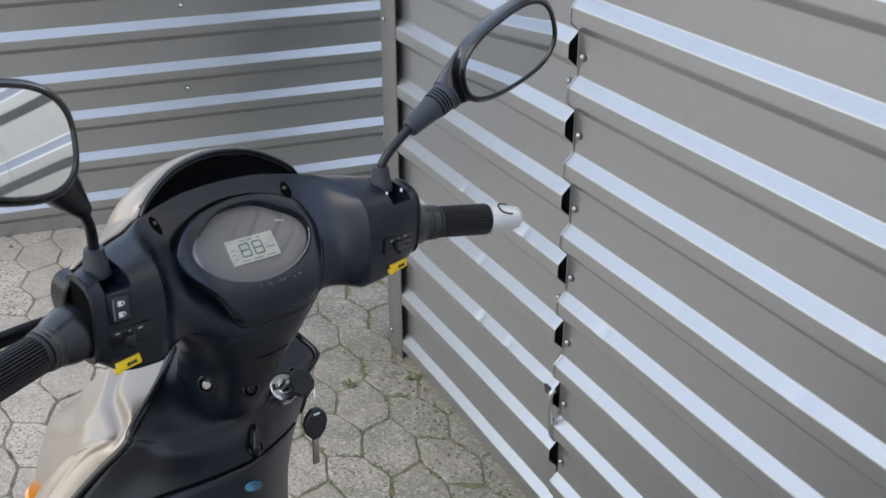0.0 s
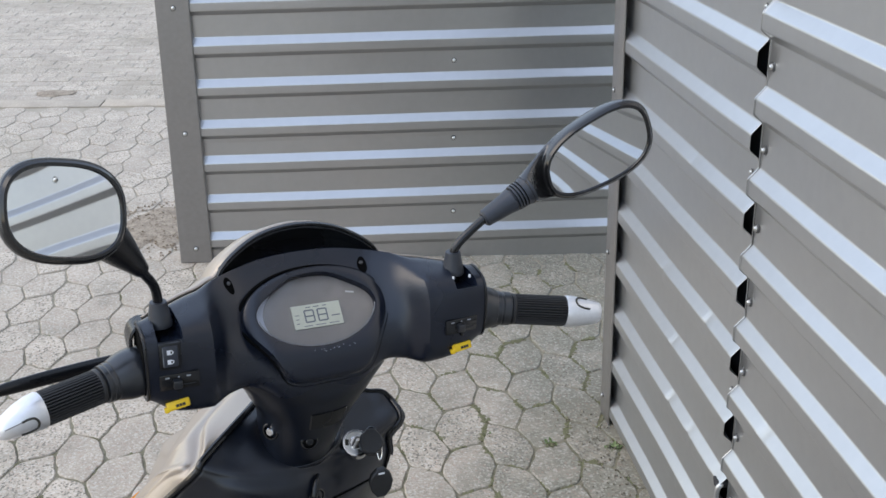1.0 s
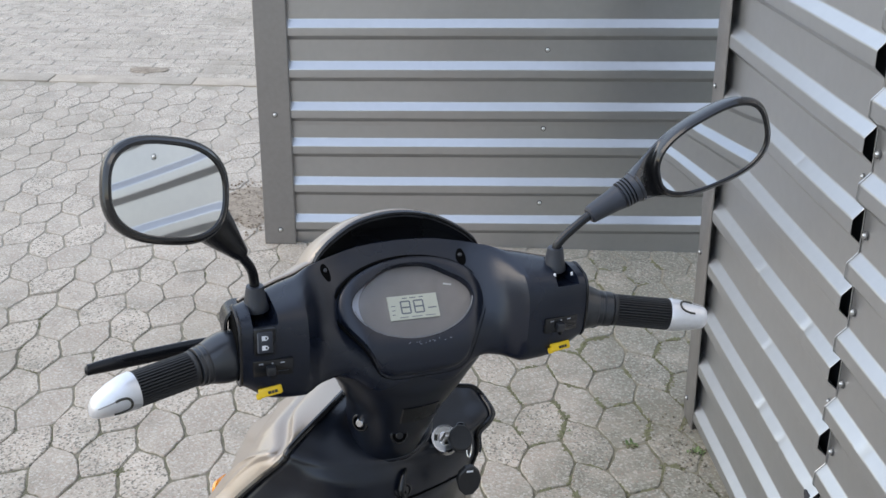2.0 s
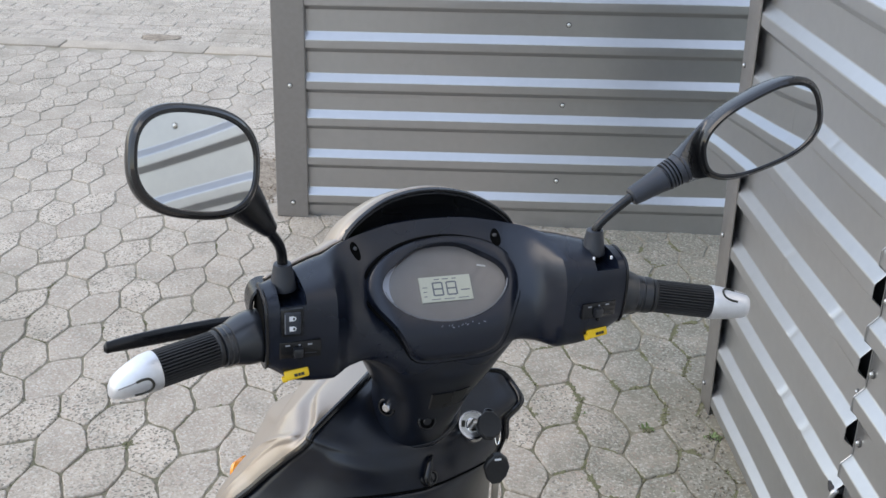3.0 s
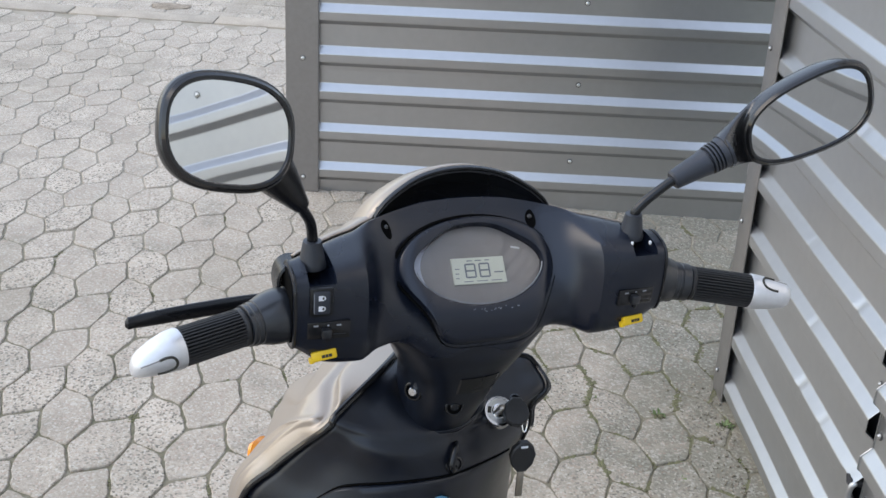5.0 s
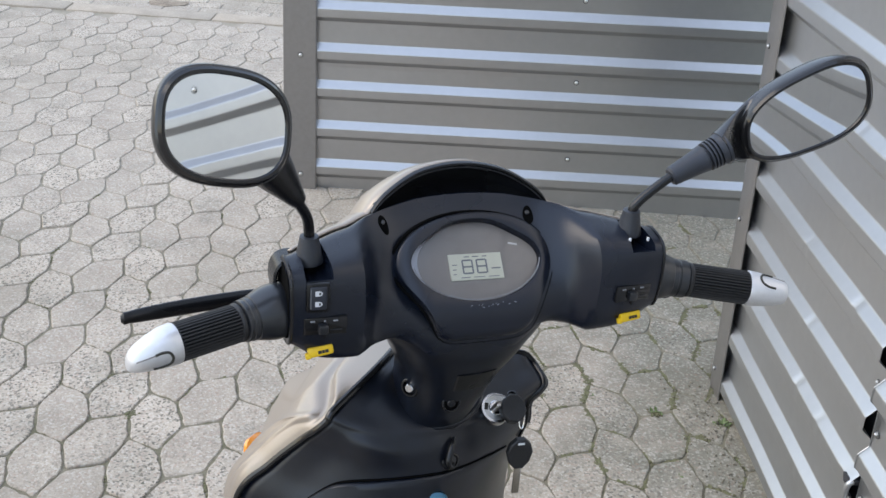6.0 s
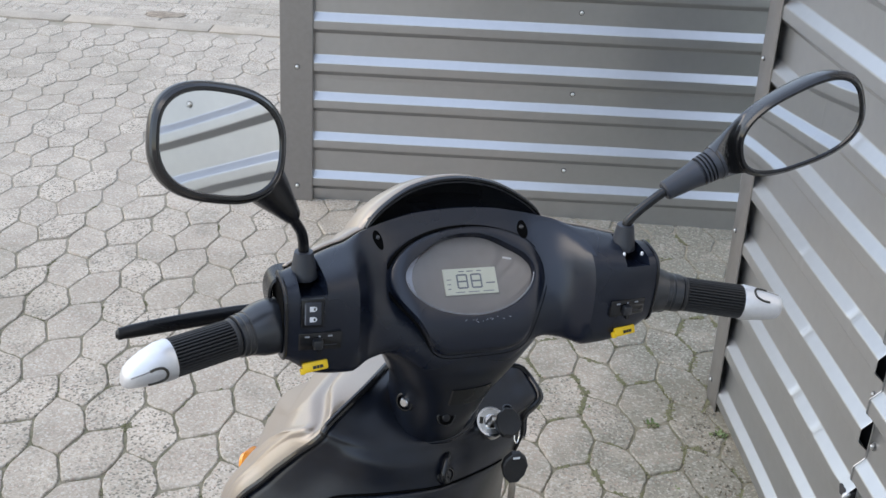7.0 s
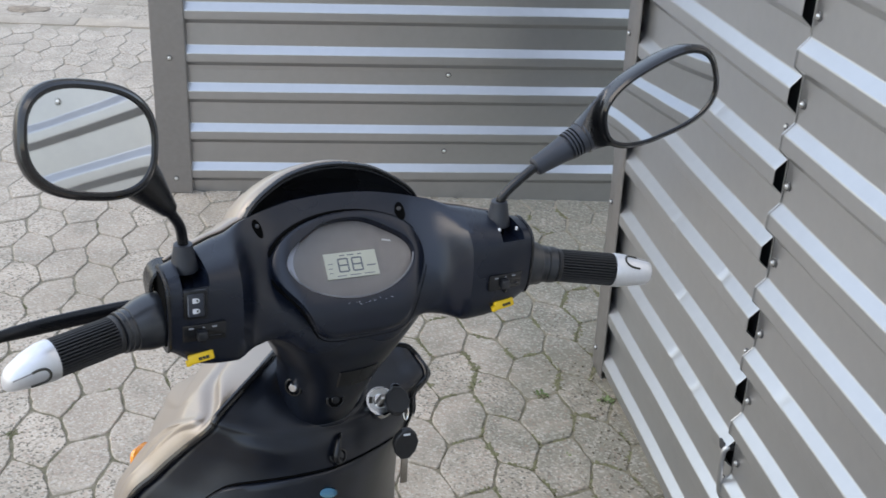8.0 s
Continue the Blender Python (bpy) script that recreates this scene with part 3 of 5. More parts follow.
def visor():
    """A hood: the lip along the arch, its underside, and the hollow behind the dial."""
    us = [-0.0975 + 0.195 * i / 48 for i in range(49)]
    rows = [[] for _ in range(8)]
    for u in us:
        p, c = parting(u), cover_ctrl(u)[0]
        q = max(0.0, 1 - (u / 0.098) ** 2)
        base = c.y - 0.003
        h = p.z - base
        for row, (v, z) in zip(rows, ((p.y + .007, p.z + .0012), (p.y + .002, p.z + .0022), (p.y - .0015, p.z + .0012), (p.y - .0015, p.z - .0012), (p.y + .001, p.z - .0026),
                                      (p.y + .004 + .020 * q ** .5, base + h * .62), (p.y + .004 + .024 * q ** .5, base + h * .25), (c.x - .002, base))):
            row.append((u * (1.006 if v > p.y else 1.0), v, z))
    return loft(rows, False)


visor_hood = bar_part("visor", visor(), M_BLACK2, None, "black arched visor over the dial")
# grey bead that puts the edge's highlight inside the visor
lip_line = [parting(-.0945 + .189 * i / 40) + Vector((0, .0005, -.0040)) for i in range(41)]
bar_part("visor_glint", tube(lip_line, .0009, 8), M_COLLAR, visor_hood, "thin grey bead for the highlight on the visor's edge")

# instrument pod, laid out on the sloping dial plane
DIAL = Matrix(((1, 0, 0, 0.004), (0, 0.7071, -0.7071, 0.007), (0, 0.7071, 0.7071, 1.1337), (0, 0, 0, 1)))


def oval(k, n=64, grow=0.0):
    a = 2 * math.pi * k / n
    s, t = math.cos(a), math.sin(a)
    x = (0.0687 + grow) * s
    y = (0.0335 + grow) * t + (0.008 * math.exp(-(x / 0.040) ** 4) if t > 0 else -0.008 * (-t) ** 1.5)
    return x, y


LOWER = smooth_curve([(1, 0), (.965, -.16), (.87, -.36), (.755, -.56), (.66, -.76), (.57, -.915), (.42, -.985), (.22, -1.0), (0, -1.0)], 17)


def teardrop(k, n=64, grow=0.0):
    """The pod's outline: an oval above, drawn in to a short flat edge below."""
    k %= n
    if k <= n // 2:
        a = 2 * math.pi * k / n
        return (0.0865 + grow) * math.cos(a), (0.050 + grow) * math.sin(a)
    q = k - n // 2
    p = LOWER[q] if q <= n // 4 else LOWER[n // 2 - q]
    return (0.0865 + grow) * p.x * (-1 if q <= n // 4 else 1), (0.077 + grow) * p.y


def on_dial(x, y, h):
    drop = 15.0 * max(0.0, -0.042 - y) ** 2
    side = 13.0 * max(0.0, abs(x) - 0.062) ** 2
    return DIAL @ Vector((x, y, h - drop - side))


def bezel():
    rows = []
    for w, h in ((0.0, -0.007), (0.0, 0.0), (0.05, 0.0026), (0.12, 0.0030), (0.5, 0.0030), (0.86, 0.0028), (0.96, 0.0022), (1.0, 0.0), (1.0, -0.009)):
        row = []
        for k in range(64):
            a, b = teardrop(k), oval(k, 64, 0.002)
            # the pod dies into the cover on its right and lower sides
            flush = min(1, max(0, a[0] / .05)) * min(1, max(0, (.035 - a[1]) / .05))
            flush = max(flush, .6 * min(1, max(0, (-.055 - a[1]) / .02)))
            lower = .0034 * flush * max(0, 1 - w * 1.6) if h > -.005 else 0
            row.append(on_dial(a[0] + (b[0] - a[0]) * w, a[1] + (b[1] - a[1]) * w, h - lower))
        rows.append(row)
    return loft(rows, True, False)


instrument_pod = bar_part("instrument_pod", bezel(), M_BLACK, None, "oval black instrument pod with a scratched lower lip")
# gap shade drawn as a near-black bead, thicker on one side
groove = [on_dial(*teardrop(k, 64, 0.0035), -0.0015) for k in range(64)]
shade_width = [.0004 + .0016 * max(0.0, math.cos(2 * math.pi * (k % 64) / 64 - 2.7)) ** .7 for k in range(65)]
bar_part("groove_shade", tube(groove + groove[:1], shade_width, 8), M_RECESS_SHADE, instrument_pod, "near-black bead for the shade in the gap round the pod")


def plate(outline, h0, h1):
    return loft([[DIAL @ Vector((x, y, h0)) for x, y in outline], [DIAL @ Vector((x, y, h1)) for x, y in outline]])


dial_outline = [oval(k, 64, 0.0025) for k in range(64)]
bar_part("dial_face", plate(dial_outline, -0.011, -0.009), M_DIAL, instrument_pod, "dial face, brown-grey with painted sky glare", False)
rows = []
for f, h in ((1.0, -0.0022), (0.9, -0.0008), (0.7, 0.0004), (0.4, 0.0012), (0.12, 0.0015)):
    rows.append([DIAL @ Vector((oval(k, 64, 0.001)[0] * f, oval(k, 64, 0.001)[1] * f, h)) for k in range(64)])
gb = loft(rows, True, False)
gb.verts.ensure_lookup_table()
gb.faces.new(gb.verts[-64:])
dial_glass = bar_part("dial_glass", gb, M_GLASS, instrument_pod, "clear domed plastic dial window")
dial_glass.visible_shadow = False
rim_line = [DIAL @ Vector((*oval(k, 64, 0.0008), 0.0004)) for k in range(33, 64)]
bar_part("window_edge", tube(rim_line, 0.0005, 6), M_EDGE, instrument_pod, "pale edge of the dial window")
# pale sloping crescent at one end of the window
wall_rows = [[], [], []]
for i in range(25):
    a = math.pi * (1 + .26 * (i / 12 - 1))
    k = 64 * a / (2 * math.pi)
    x, y = oval(k, 64, .0022)
    inset = .0092 * max(0.0, 1 - ((i - 12) / 12) ** 2)
    for row, f, h in zip(wall_rows, (0, .85, 1), (-.0030, -.0078, -.0089)):
        row.append(DIAL @ Vector((x + inset * f, y, h)))
bar_part("window_crescent", loft(wall_rows, False), M_CRESCENT, instrument_pod, "pale blue-grey crescent at one end of the dial window")
LCD = DIAL @ pose(0.0005, -0.0050, 0, 0, 0, -1.5)


def lcd_box(x0, x1, y0, y1, h0, h1, bm=None):
    return box(x0, x1, y0, y1, h0, h1, 0, bm, LCD)


bar_part("lcd", lcd_box(-0.0290, 0.0290, -0.0140, 0.0140, -0.009, -0.0072), M_LCD, instrument_pod, "pale green-grey display", False)


def digit(x, y, w, h, t=0.0017):
    bm = bmesh.new()
    for sx0, sx1, sy0, sy1 in ((.12, .88, 1, 1), (.12, .88, .5, .5), (.12, .88, 0, 0), (0, 0, .55, .95), (1, 1, .55, .95), (0, 0, .05, .45), (1, 1, .05, .45)):
        lcd_box(x + sx0 * w - t / 2, x + sx1 * w + t / 2, y + sy0 * h - t / 2, y + sy1 * h + t / 2, -0.0072, -0.00705, bm)
    return bm


for x in (-0.0145, 0.0010):
    bar_part("digit", digit(x, -0.0070, 0.0105, 0.0140), M_LCDINK, instrument_pod, "grey display digit 8", False)
for x0, x1, y0, y1 in ((-.012, -.006, .0102, .0112), (-.003, .004, .0102, .0112), (.008, .013, .0102, .0112), (.0165, .0265, -.0035, -.0022), (-.026, -.021, .002, .0028), (-.026, -.022, -.003, -.0022),
                       (-.026, -.0225, -.008, -.0072), (-.018, -.008, -.0118, -.011), (-.004, .008, -.0118, -.011), (.012, .024, -.0118, -.011)):
    bar_part("display_mark", lcd_box(x0, x1, y0, y1, -0.0072, -0.00705), M_LCDINK, instrument_pod, "", False)
for u, v in ((-.088, .0435), (.0735, .0465)):
    n = Vector((0, -0.59, 0.81))
    c = Vector((u, v, cover_top(u, v)))
    drop = []
    for k in range(24):
        a = 2 * math.pi * k / 24
        x, y = u + .0056 * math.cos(a) + .0016 * max(0, -math.sin(a)), v - .0022 + .0066 * math.sin(a)
        drop.append(Vector((x, y, cover_top(x, y) + .0003)))
    # drop of painted shade, flush with the cover
    bar_part("screw_recess", loft([[p - n * .004 for p in drop], drop]), M_RECESS_SHADE, handlebar_cover, "near-black drop for the shade of a screw recess", False)
    bar_part("screw_head", spin_along(c - n * 0.002, c + n, [(0, .0027), (.0022, .0027), (.0030, .0020), (.0032, .0008)], 16), M_COLLAR, handlebar_cover, "small grey screw in a recess")

bar_part("print", box(.036, .046, .0265, .0285, -.009, -.0088, 0, None, DIAL @ pose(0, 0, 0, 0, 0, -14)), M_WHITE, instrument_pod, "small white mark", False)
# pale scratches on the pod's lip
rnd = random.Random(4)
for _ in range(14):
    x, y, a, ln = rnd.gauss(.006, .014), rnd.uniform(-.0515, -.0465), rnd.uniform(-50, 50), rnd.uniform(.0003, .0013)
    bar_part("scratch", box(-ln, ln, -.00018, .00018, .0026, .0034, 0, None, DIAL @ pose(x, y, -15.0 * max(0.0, -.042 - y) ** 2, 0, 0, a)), M_EDGE, instrument_pod, "", False)

# steering neck
NECK = ((.890, .083, .036, .043), (.915, .072, .040, .046), (.94, .062, .045, .049), (.97, .052, .050, .052), (1.0, .043, .058, .053), (1.025, .036, .073, .054), (1.045, .031, .084, .054), (1.062, .028, .098, .050), (1.078, .026, .104, .045))
rows = []
for z, c, hw, hd in NECK:
    row = []
    for k in range(48):
        a = 2 * math.pi * k / 48
        s, t = math.cos(a), math.sin(a)
        row.append((-.008 * min(1, max(0, (1.04 - z) / .10)) + hw * abs(s) ** 0.85 * (1 if s > 0 else -1), c + hd * abs(t) ** 0.85 * (1 if t > 0 else -1), z + 0.012 * t))
    rows.append(row)
rows = [smooth_curve(col, 26) for col in zip(*rows)]
neck = bar_part("steering_neck", loft([list(r) for r in zip(*rows)]), M_BLACK_DIM, None, "flared black plastic neck cover")


def on_neck(u, z, proud):
    """The rear side of the neck at u across it; z: the height of its ring."""
    zs = [r[0] for r in NECK]
    c, hw, hd = (float(np.interp(z, zs, [r[k] for r in NECK])) for k in (1, 2, 3))
    x = u + .008 * min(1, max(0, (1.04 - z) / .10))
    s = min(1.0, abs(x) / hw) ** (1 / .85)
    t = math.sqrt(max(0.0, 1 - s * s))
    return Vector((u, c - hd * t ** .85 - proud, z - .012 * t))


hole = on_neck(-.012, .979, .0012)
for c, n, mat in ((Vector((-.0535, .018, .978)), (-.75, -.62, .1), M_CHROME), (hole, (0, -1, .2), M_BLACK2)):
    n = Vector(n).normalized()
    bar_part("screw_recess", spin_along(c - n * 0.006, c + n, [(0, .0108), (.0055, .0108), (.0062, .0098), (.0062, .0085), (.001, .0080)], 20), M_BLACK2, neck)
    # the neck has no hole; a near-black disc gives its shade
    if mat is M_BLACK2:
        bar_part("hole_shade", spin_along(c - n * 0.004, c + n, [(0, .0086), (.0035, .0086), (.0036, .0084)], 20), M_RECESS_SHADE, neck)
    bar_part("screw_head", spin_along(c - n * 0.004, c + n, [(0, .0050), (.0045, .0050), (.0056, .0042), (.0060, .0010)], 16), mat, neck, "bright screw head" if mat is M_CHROME else "")

rows = []
for i, z in enumerate((.9985, .999, 1.006, 1.014, 1.022, 1.0225)):
    rows.append([on_neck(-.017 + .052 * k / 12, z, -.002 if i in (0, 5) or k in (0, 12) else .0012) for k in range(13)])
bar_part("cover_plate", loft(rows, False), M_BLACK2, neck, "flat rectangular plate on the neck")


def grip(side):
    a, b = Vector((side * .185, .000, 1.106)), Vector((side * (.349 if side < 0 else .353), -.051, 1.097 if side < 0 else 1.0895))
    full = (b - a).length
    d = (b - a).normalized()
    if side < 0:
        prof = [(-.004, .0258), (.016, .0260), (.0168, .0268), (.019, .0273), (.029, .0271), (.0375, .0254), (.0445, .0230), (.0485, .0217), (.0490, .0208), (.0505, .0208), (.0510, .0214), (.0545, .0211), (.0550, .0203), (.0565, .0203), (.0570, .0207), (.0595, .0205), (.0605, .0185)]
    else:
        prof = [(-.004, .0255), (.011, .0258), (.0118, .0248), (.0135, .0248), (.0143, .0266), (.030, .0264), (.036, .0242), (.042, .0222), (.0425, .0212), (.0475, .0210), (.048, .0202), (.050, .0202), (.0505, .0209), (.0595, .0205), (.0605, .0185)]
    bar_part("grip_collar", spin_along(a, b, prof, 40), M_COLLAR, None, "smooth black collar of the grip")
    p0, p1 = .060, full - .046
    prof = [(p0, .0170), (p0 + .002, .0190), (p0 + .004, .0190), (p0 + .006, .0182)] + [(p0 + .0065, .0186), (p1 - .002, .0188), (p1, .0182)]
    g = bar_part("grip", spin_along(a, b, prof, 108, None, 44, .0021, (p0 + .0063, p1 - .001)), M_RUBBER, None, "fluted black rubber handlebar grip", True, 20)
    # the left cap tapers from above, so that its underside runs on straight
    drop = Vector((0, 0, -.55 if side < 0 else 0))
    rows = []
    if side < 0:
        shape = ((0, .0190), (.002, .0196), (.012, .0190), (.025, .0165), (.037, .0128), (.042, .0104), (.0453, .0072), (.0468, .0034), (.0471, .0008))
    else:
        shape = ((0, .0190), (.002, .0196), (.012, .0189), (.025, .0170), (.037, .0149), (.042, .0137), (.0453, .0112), (.0468, .0064), (.0471, .0008))
    for w, r in shape:
        mid = a + d * (p1 + w) + drop * (.0196 - r)
        u1 = Vector((0, 0, 1)).cross(d).normalized()
        u2 = d.cross(u1)
        rows.append([mid + (u1 * math.cos(k * math.pi / 20) + u2 * math.sin(k * math.pi / 20)) * r for k in range(40)])
    cap = bar_part("end_cap", loft(rows), M_SILVER, g, "matt silver tapered end cap")
    # dark slot bent like a hairpin on the cap
    s = Vector((0, -0.93, 0.36)) if side < 0 else Vector((0, -0.35, 0.93))
    s = (s - d * s.dot(d)).normalized()
    t = d.cross(s)
    turn = -.40 if side < 0 else 0

    def on_cap(w, ang, proud):
        r = float(np.interp(w, [q[0] for q in shape], [q[1] for q in shape]))
        return a + d * (p1 + w) + drop * (.0196 - r) + (s * math.cos(ang + turn) + t * math.sin(ang + turn) * (-1 if side > 0 else 1)) * (r + proud)

    slot = [on_cap(w, ang, .0002) for w, ang in ((.026, .34), (.020, .36), (.014, .26), (.011, -.05), (.013, -.36), (.020, -.52), (.028, -.56))]
    bar_part("slot", tube(smooth_curve(slot, 24), .0013, 8), M_INK, g)
    seam = [on_cap(w, ang, -.0002) for w, ang in ((.026, .34), (.032, .33), (.037, .34), (.0415, .36))]
    bar_part("seam", tube(smooth_curve(seam, 12), .0007, 6), M_TRIM, cap, "fine grey seam")


grip(-1)
grip(1)
bar_part("throttle_cable", tube(smooth_curve([(.20, -.006, 1.088), (.222, -.012, 1.080), (.236, -.010, 1.083)], 10), .004, 10), M_BOOT)

# brake lever
lev = smooth_curve([(-.200, .016, 1.1085), (-.225, .021, 1.107), (-.285, .024, 1.1009), (-.330, .022, 1.0975), (-.348, .020, 1.0962)], 24)
rows = []
for i, p in enumerate(lev):
    f = i / 23
    w = .0062 + .0022 * math.sin(math.pi * min(1, f * 1.1)) if i < 21 else .0064
    h = .0042 if i < 21 else .0050
    if i == 23:
        w = h = .003
    rows.append([p + Vector((0, math.cos(a) * h, math.sin(a) * w)) for a in (2 * math.pi * k / 14 for k in range(14))])
bar_part("brake_lever", loft(rows), M_BLACK2, None, "black curved brake lever")
rows = []
for (u, z), (n1, n2) in zip(smooth_curve([(-.186, 1.1520), (-.195, 1.1520), (-.2020, 1.1480), (-.2055, 1.1400), (-.2060, 1.1290), (-.204, 1.116)], 18), smooth_curve([(0, 1), (-.2, 1), (-.7, .7), (-.95, .2), (-1, 0), (-1, -.1)], 18)):
    rows.append([(u + n1 * h, v, z + n2 * h) for v, h in ((.000, 0), (.0015, .002), (.026, .002), (.028, 0), (.026, -.002), (.0015, -.002))])
bar_part("lever_bracket", loft(rows), M_BLACK2, None, "hooked black lever bracket")
# raised lip round each open end of the cover
for s in (-1, 1):
    ring = [Vector((s * .1985, p.x, p.y)) for p in smooth_curve(cover_ctrl(.198), 40, True)]
    bar_part("end_lip", tube(ring + ring[:1], .0018, 8), M_BLACK2, handlebar_cover)
    mid = sum(ring, Vector()) / 40
    # near-black disc for the shade inside the open end
    bar_part("end_shade", loft([[p.lerp(mid, .12) + Vector((s * h, 0, 0)) for p in ring] for h in (.0008, .0022)]), M_RECESS_SHADE, handlebar_cover, "", False)


# switches
def switch_block(side):
    """A flat pad on the rear face with a slider and printed marks, and the yellow tab under it."""
    m = Matrix.Translation((side * .166, -.0380, 1.092 + (.010 if side < 0 else .011))) @ pose(0, 0, 0, 92, 0, side * 4)
    pad = bar_part("slider_pad", box(-.021, .021, -.0095, .0095, -.002, .0022, .0015, None, m), M_GLOSS)
    bar_part("slider", box(-.0075, .002, -.006, .004, .001, .0085, .0015, None, m), M_COLLAR, pad)
    bar_part("slider_stem", box(-.003, .001, -.012, -.004, .001, .006, .001, None, m), M_BLACK2, pad)
    for x0, x1 in ((-.015, -.0105), (-.002, .0), (.007, .0115)):
        bar_part("print", box(x0, x1, .0052, .0069, .0021, .0026, 0, None, m), M_EDGE, pad, "", False)
    bar_part("print", box(.004, .016, -.0042, -.0036, .0021, .0026, 0, None, m), M_BOOT, pad, "", False)
    t = Matrix.Translation((side * .169, -.0350, 1.0730)) @ pose(0, 0, 0, 70, 0, side * 4) @ pose(0, 0, 0, 0, 0, 9 if side < 0 else 4)
    tab = bar_part("yellow_tab", box(-.0125, .0125, -.0055, .0045, -.002, .004, .002, None, t), M_YELLOW, None, "bright yellow tab with small dark print")
    for x0, x1 in ((-.003, .0005), (.001, .0035), (.004, .0072)):
        bar_part("print", box(x0, x1, -.0028, .0002, .0039, .0044, 0, None, t), M_INK, tab, "", False)
    bar_part("tab_nose", box(-.0155, -.010, -.0065, .000, -.002, .0032, .0015, None, t), M_YELLOW, tab)


switch_block(-1)
switch_block(1)
rm = Matrix.Translation((-.1745, -.0395, 1.1335)) @ pose(0, 0, 0, 84, 0, -4) @ Matrix.Diagonal((1.12, 1.1, 1, 1))
frame_sw = bar_part("rocker_frame", box(-.0100, .0100, -.0135, .0135, -.003, .0018, .0016, None, rm), M_BLACK2)
bar_part("rocker_switch", box(-.0072, .0072, -.0105, .0105, .000, .0036, .0014, None, rm), M_BOOT, frame_sw, "glossy rocker switch with white lamp marks")
bar_part("print", box(-.0068, -.0063, -.0090, .0090, .0034, .0038, 0, None, rm), M_EDGE, frame_sw, "", False)
for y in (-.0048, .0048):
    lamp = [(-.0030, -.0023), (.0006, -.0023), (.0025, -.0015), (.0032, 0), (.0025, .0015), (.0006, .0023), (-.0030, .0023)]
    bm = loft([[rm @ Vector((x, y + q, .0034)) for x, q in lamp], [rm @ Vector((x, y + q, .0040)) for x, q in lamp]])
    bar_part("lamp_mark", bm, M_WHITE, frame_sw, "", False)
    bar_part("lamp_eye", box(.0002, .0018, y - .0011, y + .0011, .0039, .0042, 0, None, rm), M_INK, frame_sw, "", False)


# ---- mirrors ----
def mirror(side, centre, normal, spin, stem, boot_a, boot_b, wide, tall, label):
    """A convex mirror. centre in the bar's frame; normal: where the glass faces, in the world; spin: tilt of the long axis."""
    c = Vector(centre)
    n = (pose(0, 0, 0, 0, 0, -YAW).to_3x3() @ Vector(normal)).normalized()
    x = Vector((0, 0, 1)).cross(n).normalized()
    y = n.cross(x)
    x, y = x * math.cos(spin) + y * math.sin(spin), y * math.cos(spin) - x * math.sin(spin)

    def outline(k, f=1.0, g=0.0, num=56):
        a = 2 * math.pi * k / num
        p, q = math.cos(a), math.sin(a)
        e = 0.76
        px, py = abs(p) ** e * (1 if p > 0 else -1), abs(q) ** e * (1 if q > 0 else -1)
        lx = (wide / 2 * f + g) * px + (.1625 if side > 0 else -.077) * tall / 2 * f * py
        py *= 1 + 0.092 * px if side > 0 else 1
        return lx, (tall / 2 * f + g) * py

    def ring(f, g, h, off=(0, 0)):
        return [c + x * (outline(k, f, g)[0] + off[0]) + y * (outline(k, f, g)[1] + off[1]) + n * h for k in range(56)]

    rows = [ring(1, -.0030, -.0012), ring(1, .0004, .0006), ring(1, .0020, -.0006), ring(1, .0027, -.003)]
    if side > 0:
        axis = (Vector(boot_b) - Vector(boot_a)).normalized()
        p1 = (y - axis * y.dot(axis)).normalized()
        p2 = axis.cross(p1)
        p2 = p2 if p2.dot(n) < 0 else -p2
        rim_row = ring(1, .0027, -.004)
        end_row = [Vector(boot_b) - axis * .004 + (p1 * math.sin(a) + p2 * math.cos(a)) * .0188 for a in (2 * math.pi * k / 56 for k in range(56))]
        for w in (.03, .08, .15, .24, .35, .48, .62, .76, .88, 1):
            back = .040 * math.sin(math.pi * min(1, w * 1.02) ** .62) ** .8 if w < 1 else 0
            rows.append([p.lerp(q, w ** .95) - n * back * (.10 + .90 * (0.5 + 0.5 * math.cos(2 * math.pi * k / 56))) for k, (p, q) in enumerate(zip(rim_row, end_row))])
    else:
        to = Vector(boot_b) - c
        ox, oy = to.dot(x), to.dot(y)
        for f, h, o in ((1.0, -.010, .03), (.95, -.019, .08), (.84, -.028, .16), (.66, -.036, .28), (.42, -.041, .40), (.18, -.043, .46)):
            rows.append(ring(f, .0024 * f, h, (ox * o * .55, oy * o * .55)))
    body = part("mirror", loft(rows, True, True), M_HOUSING, scooter, label)
    lip = [[], [], [], [], []]
    for k in range(56):
        for i, (g, h) in enumerate(((-.0055, -.001), (-.0054, .0018), (-.0042, .0036), (-.0018, .0036), (.0004, .0006))):
            a, b = outline(k, 1, g)
            lip[i].append(c + x * a + y * b + n * h)
    part("rim", loft(lip, True, False), M_GLOSS, body, "glossy black rim")
    rad = 2.0
    rows = []
    for f in (1.0, .85, .65, .45, .25, .08):
        row = []
        for k in range(56):
            a, b = outline(k, f, -.0052 * f)
            sag = (a * a + b * b) / (2 * rad)
            row.append(c + x * a + y * b + n * (.0022 - sag))
        rows.append(row)
    bm = loft(rows, True, False)
    bm.verts.ensure_lookup_table()
    bm.faces.new(bm.verts[-56:])
    part("mirror_glass", bm, M_MIRROR, body, "convex mirror glass", True, 180)
    p = smooth_curve(stem, 24)
    part("stem", tube(p, .0052, 14), M_BLACK2, body, "thin black bent stem")
    a, b = Vector(boot_a), Vector(boot_b)
